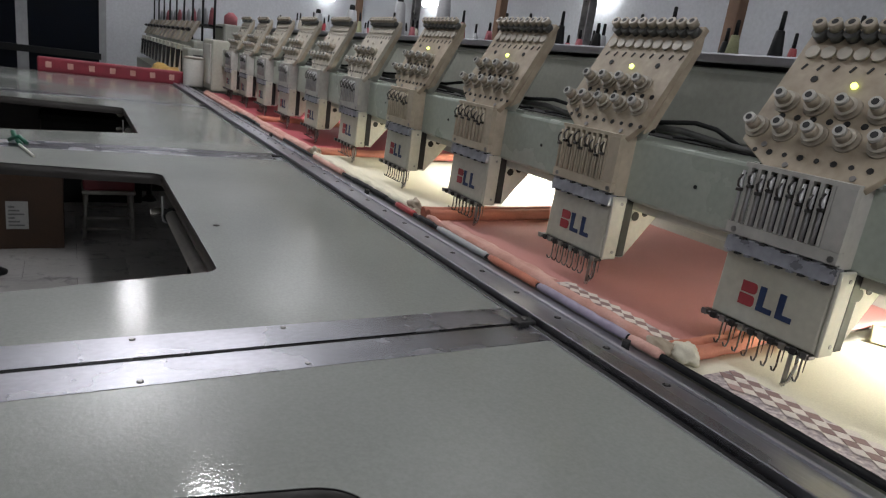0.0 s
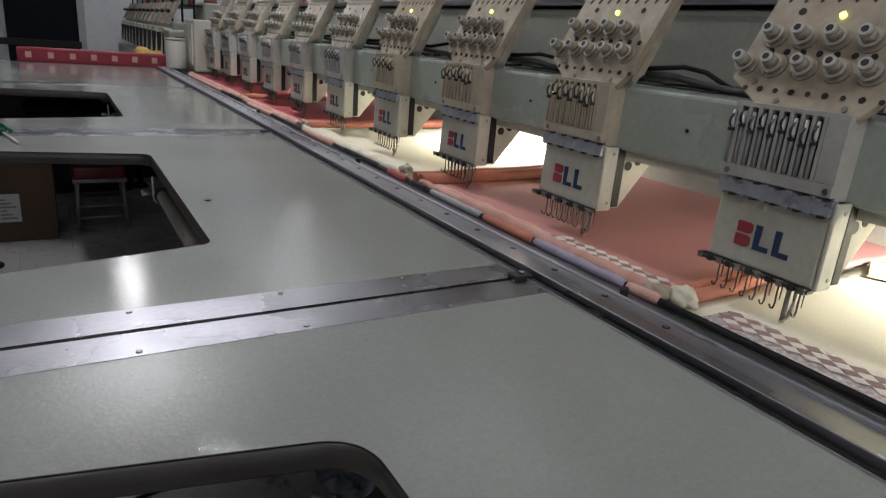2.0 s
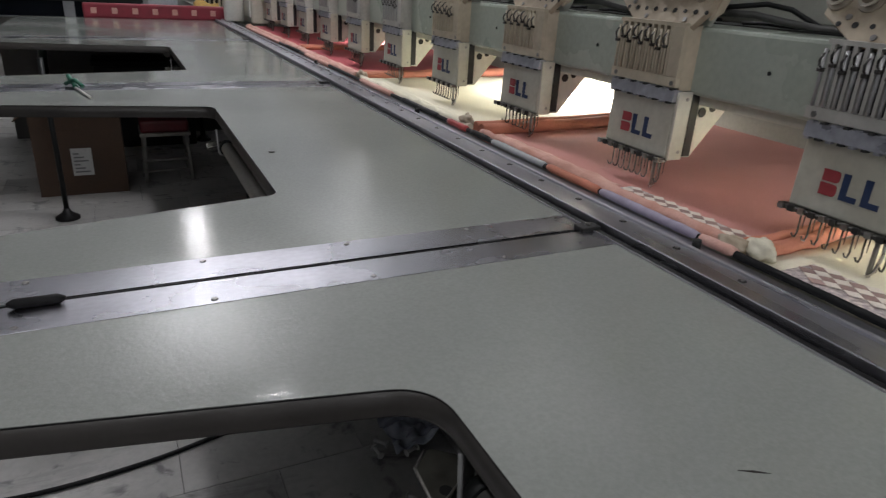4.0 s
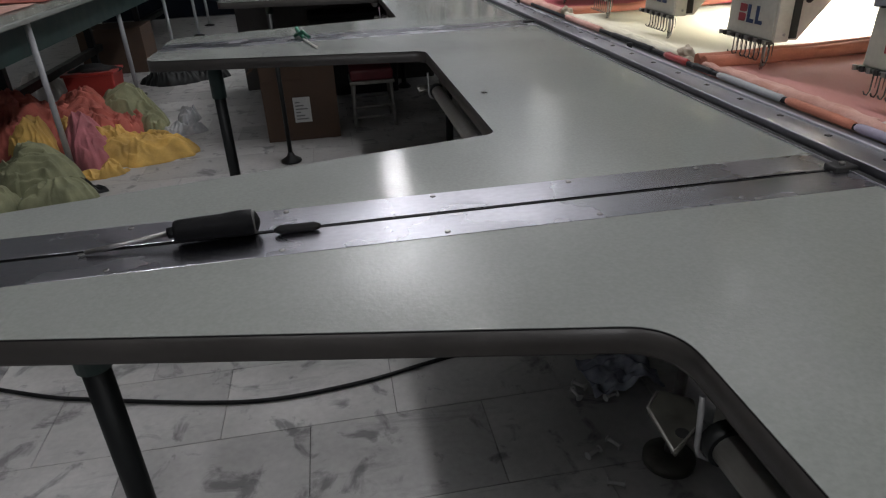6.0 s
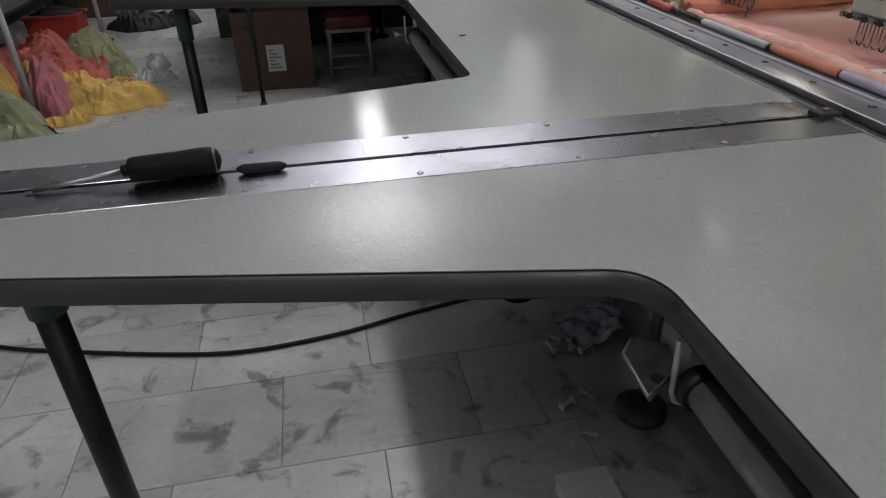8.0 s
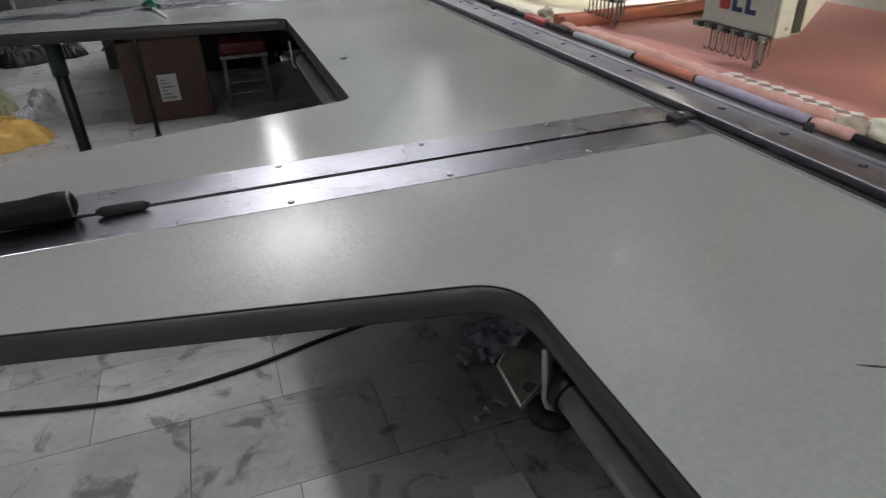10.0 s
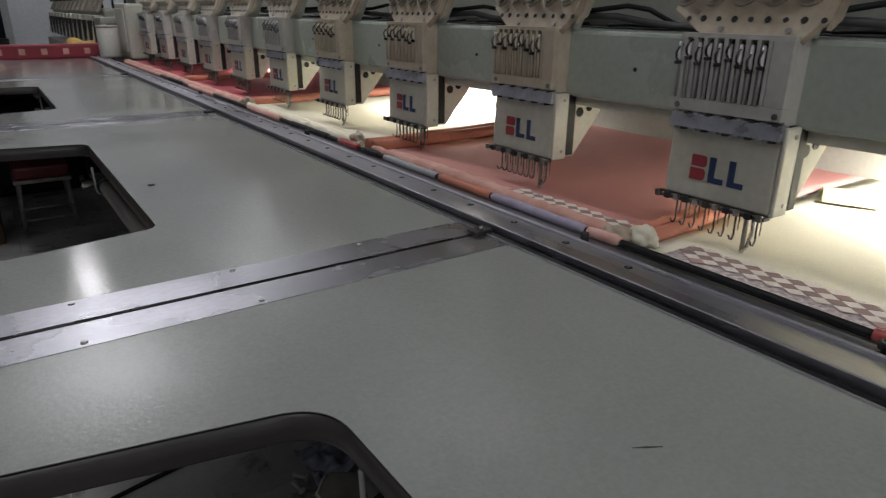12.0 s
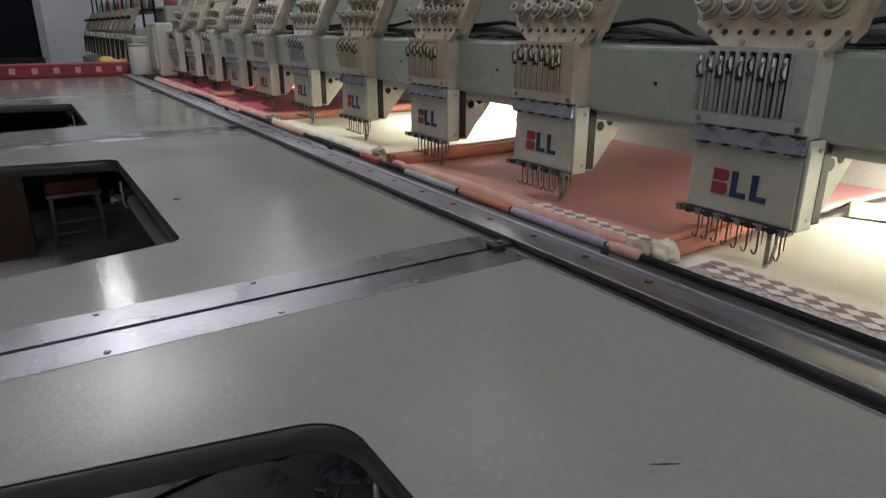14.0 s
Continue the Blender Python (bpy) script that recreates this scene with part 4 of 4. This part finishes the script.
for v in bm.verts:
    a = math.atan2(v.co.y, v.co.x)
    k = 1 - 0.035 * (0.5 + 0.5 * math.cos(6 * a)) * (1.0 if -0.045 < v.co.z < 0.035 else 0.0)
    v.co = Vector((v.co.z * (0.88 if v.co.z < 0 else 1), v.co.x * k * 0.95, v.co.y * k * 0.87))
part("handle", bm, M_GRIP, driver, "ribbed black rubber handle")
part("end_cap", pipe(B(), [(0.0395, 0.0, 0.0), (0.0445, 0.0, 0.0)], 0.0136, 18), M_ROLL, driver, "dark grey end cap")
part("collar", pipe(B(), [(-0.042, 0, 0), (-0.05, 0, -0.001)], 0.0062, 12), M_GRIP, driver)
part("shaft", pipe(B(), [(-0.049, 0, -0.001), (-0.10, 0, -0.007), (-0.138, 0.0, -0.0112)], 0.0029, 10), M_BARS, driver, "slim steel shaft")
part("tip", box(B(), -0.146, -0.137, -0.003, 0.003, -0.0138, -0.0124), M_CHROME, driver)
sl = thing("cord_sleeve", (-0.744, 0.0045, TZ + 0.0012), "black rubber sleeve on the drive cord", "cord sleeve")
bm = lathe(B(), [(0.0022, -0.026), (0.0042, -0.022), (0.0054, -0.019), (0.0054, 0.019), (0.0042, 0.022), (0.0022, 0.026)], 14)
for v in bm.verts:
    v.co = Vector((v.co.z, v.co.x, v.co.y + 0.005))
part("sleeve", bm, M_BLACK, sl)
clip = thing("hand_tool", (-0.76, 1.37, TZ + 0.001), "green plastic hand tool with a white tip on the table arm", "tool")
part("grip", pipe(B(), [(-0.02, 0.10, 0.020), (-0.014, 0.06, 0.016), (-0.003, 0.015, 0.009), (0.003, -0.02, 0.007)], 0.0065, 8), M_EMER, clip, "green plastic grip")
part("jaw", pipe(B(), [(-0.026, 0.045, 0.007), (0.0, 0.015, 0.022), (0.018, -0.012, 0.008)], 0.0055, 8), M_EMER, clip)
part("tip", pipe(B(), [(0.0, -0.015, 0.006), (0.04, -0.17, 0.0035)], 0.0032, 8), M_WHITE, clip, "white tip")
mk = tagged(part("table_plug", lathe(B(), [(0.006, 0), (0.006, 0.0015), (0.003, 0.002)], 12), M_EDGE), "small dark plug on the tabletop", "plug")
mk.location = (-0.395, 0.566, TZ)
scr = tagged(part("scratch_mark", prism(B(), [(-0.012, -0.001), (0.0, 0.0012), (0.012, 0.001), (0.0, -0.0008)], "z", 0, 0.0004), M_EDGE), "short dark scratch mark on the tabletop", "scratch")
scr.matrix_world = pose(-0.251, -0.451, TZ + 0.0002, 0, 0, -35)

# red boxed roll at the far end and white cone box
roll = thing("red_border_roll", (0, 4.22, TZ - 0.01), "red printed border strip lying along the table end", "roll")
part("strip", box(B(), -0.82, 0.05, -0.03, 0.03, 0.005, 0.098, 0.012), M_MAROON, roll, "red printed strip")
for n in range(7):
    part("print", box(B(), -0.775 + n * 0.12, -0.742 + n * 0.12, -0.0312, -0.0298, 0.036, 0.072), M_PALE, roll, "pale printed motif")
part("rest", box(B(), -1.3, 0.06, -0.045, 0.06, -0.74, 0.005), M_EDGE, roll, "dark end board of the table")
can = thing("white_canister", (0.068, 3.98, 0.767), "white plastic canister beside the cabinet", "canister")
part("body", lathe(B(), [(0.058, 0.0), (0.063, 0.006), (0.063, 0.165), (0.056, 0.175)], 24), M_WHITE, can)
part("lid", lathe(B(), [(0.056, 0.172), (0.065, 0.174), (0.065, 0.184), (0.05, 0.188)], 24), M_DISC, can, "off-white lid")

# ---------------- under and beyond the table ----------------
cart = thing("carton", (-0.87, 3.0, 0), "brown cardboard carton with a white label standing on the floor", "carton")
part("base", box(B(), -0.2, 0.19, -0.15, 0.17, 0.0, 0.01), M_CARD, cart)
for name, q in (("front", (-0.2, 0.19, -0.15, -0.144)), ("back", (-0.2, 0.19, 0.164, 0.17)), ("side", (-0.2, -0.194, -0.144, 0.164)), ("side", (0.184, 0.19, -0.144, 0.164))):
    part(name + "_wall", box(B(), *q, 0.01, 0.40 if name == "front" else 0.42, 0.0015, 1), M_CARD, cart)
part("flap", prism(B(), [(-0.2, 0.42), (-0.262, 0.372), (-0.259, 0.368), (-0.196, 0.416)], "y", -0.14, 0.16), M_CARD, cart, "bent-out carton flap")
part("flap", prism(B(), [(-0.15, 0.398), (-0.162, 0.33), (-0.158, 0.329), (-0.146, 0.397)], "x", -0.19, 0.02), M_CARD, cart, "drooping front flap")
lab = part("label", box(B(), -0.045, 0.045, -0.157, -0.154, 0.10, 0.235), M_PAPER, cart, "white shipping label")
for n in range(6):
    part("print_bar", box(B(), -0.035, 0.03 - 0.02 * (n % 3), -0.1585, -0.157, 0.115 + n * 0.018, 0.122 + n * 0.018), M_INK, lab)
stand = thing("floor_stand", (-0.94, 2.5, 0), "thin dark pole on a round black base", "stand")
part("base", lathe(B(), [(0.05, 0), (0.05, 0.01), (0.02, 0.03), (0.012, 0.05)], 18), M_BLACK, stand)
part("pole", cyl(B(), (0, 0, 0.04), (0, 0.0, 0.7), 0.011, seg=12), M_LEG, stand)
stool = thing("stool", (-0.475, 3.1, 0), "low red-seated stool with worn steel legs under the table", "stool")
part("seat", box(B(), -0.12, 0.12, -0.12, 0.12, 0.262, 0.325, 0.014), M_SEAT, stool, "dark red padded seat")
part("seat_frame", box(B(), -0.125, 0.125, -0.125, 0.125, 0.244, 0.262, 0.003), M_PIPE, stool, "steel seat frame")
for sx in (-1, 1):
    for sy in (-1, 1):
        part("leg", cyl(B(), (sx * 0.115, sy * 0.125, 0), (sx * 0.105, sy * 0.105, 0.25), 0.0105, seg=10), M_PIPE, stool)
    part("rung", cyl(B(), (sx * 0.112, -0.118, 0.09), (sx * 0.112, 0.118, 0.09), 0.007, seg=8), M_PIPE, stool)
for sy in (-1, 1):
    for z in (0.06, 0.12):
        part("rung", cyl(B(), (-0.112, sy * 0.12, z), (0.112, sy * 0.12, z), 0.007, seg=8), M_PIPE, stool)
def glide(pts, n=6):
    """A smooth line through a few points."""
    p = [Vector(q) for q in pts]
    out = []
    for i in range(len(p) - 1):
        a, b, c, d = p[max(i - 1, 0)], p[i], p[i + 1], p[min(i + 2, len(p) - 1)]
        for k in range(n):
            t = k / n
            out.append(0.5 * (2 * b + (c - a) * t + (2 * a - 5 * b + 4 * c - d) * t * t + (3 * b - a - 3 * c + d) * t ** 3))
    return out + [p[-1]]


CABLE = ((-1.9, 0.97), (-1.54, 0.806), (-1.39, 0.755), (-1.11, 0.679), (-0.92, 0.65), (-0.7, 0.668), (-0.515, 0.711), (-0.346, 0.743), (0.0, 0.8))
tagged(part("floor_cable", pipe(B(), glide([(x, y, 0.006) for x, y in CABLE]), 0.0055, 8), M_BLACK), "black cable lying across the tiled floor", "cable")
pb = thing("small_box", (-0.272, 0.055, 0), "small pale cardboard box on the floor under the table", "box")
part("body", box(B(), -0.05, 0.05, -0.05, 0.05, 0.0, 0.035, 0.002), M_PAPER, pb)
part("lid", box(B(), -0.052, 0.052, -0.052, 0.052, 0.035, 0.042, 0.002), M_PAPER, pb)
bm = cloth(B(), -0.15, 0.03, 0.47, 0.62, 0.026, 44, 40, 0.05, 13, 8.0, 0.0012)
for v in bm.verts:
    v.co.z = max(0.002, v.co.z)
    v.co += 0.010 * noise.noise_vector(v.co * 16 + Vector((2, 0, 0)))
    v.co.z = max(0.001, v.co.z)
bag = tagged(part("plastic_bag", bm, M_BAG), "crumpled clear plastic bag on the floor", "bag")
for x, y, r, lying in ((-0.221, 0.307, 115, True), (-0.166, 0.325, 30, True), (-0.208, 0.216, 65, True), (-0.11, 0.475, 110, True), (-0.17, 0.53, 40, True), (-0.19, 0.50, 10, True), (-0.6, 1.75, 20, True), (-0.52, 1.9, 70, True), (-0.7, 1.6, -10, True)):
    sp = thing("plastic_spool", pose(x, y, 0.0095, 90, 0, r), "small empty white plastic spool on the floor", "spool", "spools")
    part("barrel", lathe(B(), [(0.0045, -0.017), (0.004, 0.0), (0.0045, 0.017)], 10), M_PAPER, sp)
    for z in (-0.0185, 0.0165):
        part("flange", lathe(B(), [(0.009, z), (0.0095, z + 0.001), (0.009, z + 0.002)], 12), M_PAPER, sp)
pulley = thing("levelling_foot", (-0.07, 0.26, 0), "dark round levelling foot under the machine", "foot")
part("base", lathe(B(), [(0.055, 0), (0.055, 0.014), (0.03, 0.022)], 20), M_BRACKET, pulley)
part("stem", cyl(B(), (0, 0, 0.03), (0, 0, 0.62), 0.012, seg=10), M_BARS, pulley)

# heap of cloth by the neighbouring machine
HEAP = [((-2.42, 3.36), 0.50, 0.5, 0.28, 25, M_CORAL, "heap of coral red cloth on the floor", "piled_cloth"),
        ((-2.02, 3.22), 0.3, 0.17, 0.22, 55, M_CORAL, "drawn-out coral red cloth over a floor heap", "piled_cloth"),
        ((-2.02, 3.02), 0.14, 0.36, 0.22, 48, M_YELLOW, "fold of mustard yellow cloth over a coral heap", "piled_cloth"),
        ((-2.28, 2.92), 0.12, 0.16, 0.25, 20, M_YELLOW, "bunched mustard yellow cloth in a floor heap", "piled_cloth"),
        ((-1.74, 2.84), 0.2, 0.30, 0.10, 84, M_YELLOW, "trailing mustard yellow cloth on the floor", "piled_cloth"),
        ((-2.0, 2.86), 0.12, 0.24, 0.21, 22, M_MAUVE, "dusty rose cloth in a floor heap", "piled_cloth"),
        ((-2.14, 2.49), 0.14, 0.25, 0.22, 84, M_OLIVE, "olive woven sack lying on the floor", "sack"),
        ((-1.96, 2.24), 0.09, 0.16, 0.13, 95, M_OLIVE, "rolled olive woven sack lying on the floor", "sack"),
        ((-2.22, 2.2), 0.12, 0.1, 0.15, 50, M_OLIVE, "olive woven sack lying on the floor", "sack"),
        ((-1.93, 3.5), 0.16, 0.28, 0.23, 55, M_OLIVE, "tied olive woven sack on the floor", "sack"),
        ((-1.76, 3.28), 0.12, 0.07, 0.1, -55, M_OLIVE, "gathered neck of an olive woven sack", "sack"),
        ((-1.86, 2.56), 0.12, 0.06, 0.05, 10, M_YELLOW, "small mustard cloth scrap on the floor", "piled_cloth"),
        ((-1.87, 2.36), 0.05, 0.1, 0.05, 75, M_LEG, "crumpled black rag on the floor", "rag"),
        ((-1.58, 3.2), 0.13, 0.06, 0.05, 5, M_PVC, "pale grey rag on the floor", "rag"),
        ((-1.6, 3.5), 0.07, 0.12, 0.08, 10, M_PVC, "pale grey rag on the floor", "rag"),
        ((-1.62, 4.75), 0.12, 0.1, 0.1, 10, M_LEG, "crumpled black plastic bag on the floor", "bag"),
        ((-1.9, 4.7), 0.24, 0.16, 0.16, 0, M_LEG, "crumpled black plastic bag on the floor", "bag"),
        ((-2.75, 4.5), 0.2, 0.14, 0.2, 0, M_PAPER, "white cloth sack under the neighbouring machine", "sack")]
for i, (c, rx, ry, h, turn, m, labl, nm) in enumerate(HEAP):
    tagged(part(nm, crumple(B(), c, rx, ry, h, turn, i * 2.7, 110, 0.05 if nm == "piled_cloth" else 0.042), m), labl, "cloth" if nm == "piled_cloth" else nm)
fc = thing("carton", (-2.45, 5.4, 0), "dark brown cardboard carton under the neighbouring machine", "carton")
part("body", box(B(), -0.25, 0.25, -0.2, 0.2, 0.0, 0.36, 0.004), M_CARD, fc)
part("flap", prism(B(), [(-0.25, 0.36), (-0.34, 0.43), (-0.336, 0.434), (-0.246, 0.364)], "y", -0.2, 0.2), M_CARD, fc)
db = thing("storage_box", (-0.5, 4.0, 0), "black storage box standing under the table", "box")
part("body", box(B(), -0.3, 0.25, -0.2, 0.1, 0.0, 0.5, 0.008), M_LEG, db)
part("lid", box(B(), -0.31, 0.26, -0.21, 0.11, 0.5, 0.53, 0.006), M_BLACK, db)
bk = thing("basket", (-2.3, 4.15, 0), "red plastic basket filled with dark scraps on the floor", "basket")
part("shell", prism(B(), [(-0.14, 0.0), (-0.16, 0.22), (0.16, 0.22), (0.14, 0.0)], "y", -0.12, 0.12, 0.01), M_BASKET, bk, "red plastic shell")
part("rim", box(B(), -0.17, 0.17, -0.13, 0.13, 0.212, 0.23, 0.006), M_BASKET, bk)
part("scrap_fill", lump(B(), (0, 0, 0.222), (0.14, 0.1, 0.035), 4.0, 0.5), M_DARK, bk, "dark scraps")

# ---------------- neighbouring machine ----------------
nt_ = thing("side_machine_table", (-1.95, 0, 0), "neighbouring machine table with pale top and dark green apron", "table")
part("top", box(B(), -1.0, 0.0, 1.9, 8.0, 0.725, 0.75, 0.006), M_TABLE, nt_)
part("apron", box(B(), -0.9, -0.10, 1.95, 7.9, 0.57, 0.725), M_TEAL, nt_, "dark green apron")
for y in (4.32, 5.75, 7.1, 7.9):
    lg = part("leg", cyl(B(), (-0.14, y, 0.02), (-0.14, y, 0.57), 0.015, seg=14), M_PVC, nt_, "pale grey pipe leg")
    part("foot", lathe(B(), [(0.06, 0), (0.06, 0.008), (0.02, 0.02)], 16, (-0.14, y, 0)), M_BLACK, lg)
lg = part("leg", cyl(B(), (-0.05, 2.61, 0.02), (-0.05, 2.61, 0.725), 0.014, seg=14), M_PVC, nt_, "pale grey pipe leg")
part("foot", lathe(B(), [(0.04, 0), (0.04, 0.008), (0.02, 0.02)], 16, (-0.05, 2.61, 0)), M_BLACK, lg)
for y in (2.3, 3.4, 5.0, 6.5):
    part("inner_leg", box(B(), -0.62, -0.57, y, y + 0.05, 0, 0.57), M_LEG, nt_)
part("cross_rail", box(B(), -0.62, -0.57, 2.0, 7.8, 0.2, 0.25), M_LEG, nt_)
for i, (y0, y1, m) in enumerate(((2.2, 3.1, M_PALE), (3.2, 4.2, M_CORAL), (4.3, 6.5, M_CLOTH))):
    tagged(part("cloth_sheet", cloth(B(), -2.85, -2.12, y0, y1, 0.756, 20, 20, 0.006, 7, i + 20.0), m), "loose cloth sheet lying on the neighbouring table", "cloth", "cloth sheets")
sb = tagged(new("side_machine_bridge"), "dark bridge of the neighbouring machine with a row of work lights", "machine bridge")
part("beam", box(B(), -3.6, -3.3, 1.9, 8.0, 0.9, 1.25, 0.02), M_BEAM, sb)
part("column", box(B(), -3.6, -3.3, 1.9, 2.1, 0.0, 0.9), M_BEAM, sb)
part("column", box(B(), -3.6, -3.3, 7.7, 7.9, 0.0, 0.9), M_BEAM, sb)
for i in range(12):
    y = 2.3 + i * 0.45
    hd = part("side_head", prism(B(), [(-3.3, 0.84), (-3.16, 0.84), (-3.14, 1.05), (-3.2, 1.2), (-3.3, 1.2)], "y", y - 0.08, y + 0.08, 0.004), M_CREAM, sb, "cream head")
    part("lens", cyl(B(), (-3.22, y, 0.84), (-3.22, y, 0.832), 0.03, seg=12), M_WLED, hd, "small white work light")

# machine beyond the table end
fm = tagged(new("far_machine"), "far embroidery machine with grey-green bridge and thread rack", "machine")
part("bridge", box(B(), 0.2, 0.5, 4.9, 8.75, 0.93, 1.05, 0.02), M_BEAM, fm)
part("bed", box(B(), 0.1, 0.9, 4.9, 8.75, 0.0, 0.72), M_BEAM, fm)
eb = part("end_box", box(B(), 0.12, 0.36, 4.62, 4.9, 0.72, 0.99, 0.012), M_BEAM, fm, "grey end box")
part("tall_box", box(B(), 0.36, 0.6, 4.55, 4.9, 0.0, 1.2, 0.015), M_BEAM, fm, "grey tall end box")
part("motor", cyl(B(), (0.21, 4.55, 0.87), (0.21, 4.62, 0.87), 0.042, seg=18), M_DARK, eb, "black motor")
part("cover", box(B(), 0.16, 0.32, 4.612, 4.62, 0.78, 0.95, 0.003), M_ROLL, eb, "dark recessed cover")
for i in range(12):
    y = 5.05 + i * 0.31
    hd = part("far_head", prism(B(), [(0.12, 0.79), (0.2, 0.79), (0.2, 1.0), (0.14, 1.0)], "y", y - 0.07, y + 0.07, 0.004), M_CREAM, fm, "cream head")
    part("slit", box(B(), 0.122, 0.19, y - 0.078, y - 0.071, 0.78, 0.96), M_DARK, hd)
    tp = part("far_tension_plate", prism(B(), [(0.16, 1.03), (0.18, 1.03), (0.27, 1.2), (0.25, 1.2)], "y", y - 0.08, y + 0.09, 0.002), M_KNOB, fm, "beige tension plate")
    for k in range(4):
        part("knob", cyl(B(), (0.19, y - 0.05 + k * 0.035, 1.12), (0.17, y - 0.05 + k * 0.035, 1.135), 0.012, seg=8), M_LEG, tp)
    c = part("far_cone", lathe(B(), [(0.03, 1.18), (0.018, 1.29), (0.006, 1.32)], 10, (0.36, y, 0)), M_PVC if i % 3 else M_MAUVE, fm)
for i in range(9):
    part("rack_post", cyl(B(), (0.3, 4.6 + i * 0.52, 1.05), (0.3, 4.6 + i * 0.52, 1.45), 0.009, seg=8), M_LEG, fm)
part("spool_shelf", box(B(), 0.26, 0.5, 4.6, 8.8, 1.165, 1.18), M_LEG, fm)
part("rack_bar", box(B(), 0.26, 0.36, 4.45, 8.85, 1.445, 1.468), M_LEG, fm)
part("red_spool", lathe(B(), [(0.05, 1.2), (0.05, 1.26), (0.02, 1.29)], 14, (0.44, 4.72, 0)), M_MAUVE, fm, "red thread spool")
tagged(part("piled_cloth", lump(B(), (0.06, 5.3, 0.745), (0.12, 0.4, 0.075), 9.0, 0.5, 40, 22, 0.7215, 9), M_YELLOW), "yellow cloth piled on the far machine", "cloth heap")
# dark double door on the far wall
door = tagged(new("dark_door"), "dark navy double door with pale frame in the far wall", "door")
part("leaf", box(B(), -1.08, -0.32, Y1 - 0.06, Y1, 0.0, 2.2), M_NAVY, door, "dark navy leaf")
part("leaf", box(B(), -4.3, -1.2, Y1 - 0.06, Y1, 0.0, 2.2), M_NAVY, door, "dark navy leaf")
part("frame", box(B(), -1.2, -1.08, Y1 - 0.09, Y1, 0.0, 2.3), M_PVC, door, "pale grey frame")
part("frame", box(B(), -0.32, -0.24, Y1 - 0.09, Y1, 0.0, 2.3), M_PVC, door, "pale grey frame")
part("rail", box(B(), -4.3, -0.3, Y1 - 0.1, Y1 - 0.06, 0.62, 0.70), M_LEG, door)

# ---------------- floor tiles ----------------
TX, TY = 0.415, 0.2675
floor_ob = bpy.data.objects["floor"]
tile_mesh = mesh_of("floor_tile", box(B(), 0.0008, TX - 0.0008, 0.0008, TY - 0.0008, -0.012, 0.0, 0.0006, 1), M_TILE)
rest = B()
for j in range(-15, 34):
    for i in range(-11, 11):
        x, y = -0.835 + i * TX + (TX / 2 if j % 2 else 0.0), 0.272 + j * TY
        if x < X0 or x > X1 - TX or y < Y0 or y > Y1 - TY:
            continue
        if -3.2 < x < 0.3 and -0.6 < y < 6.5:
            t = new("floor_tile", tile_mesh)
            t.parent = floor_ob
            t.location = (x, y, 0.0)
        else:
            box(rest, x + 0.001, x + TX - 0.001, y + 0.001, y + TY - 0.001, -0.012, 0.0)
tl = part("floor_tiles", rest, M_TILE, floor_ob)
tl["kind"] = "stuff"


def motions():
    """Nothing but the camera moves in this place."""
    return None


motions()
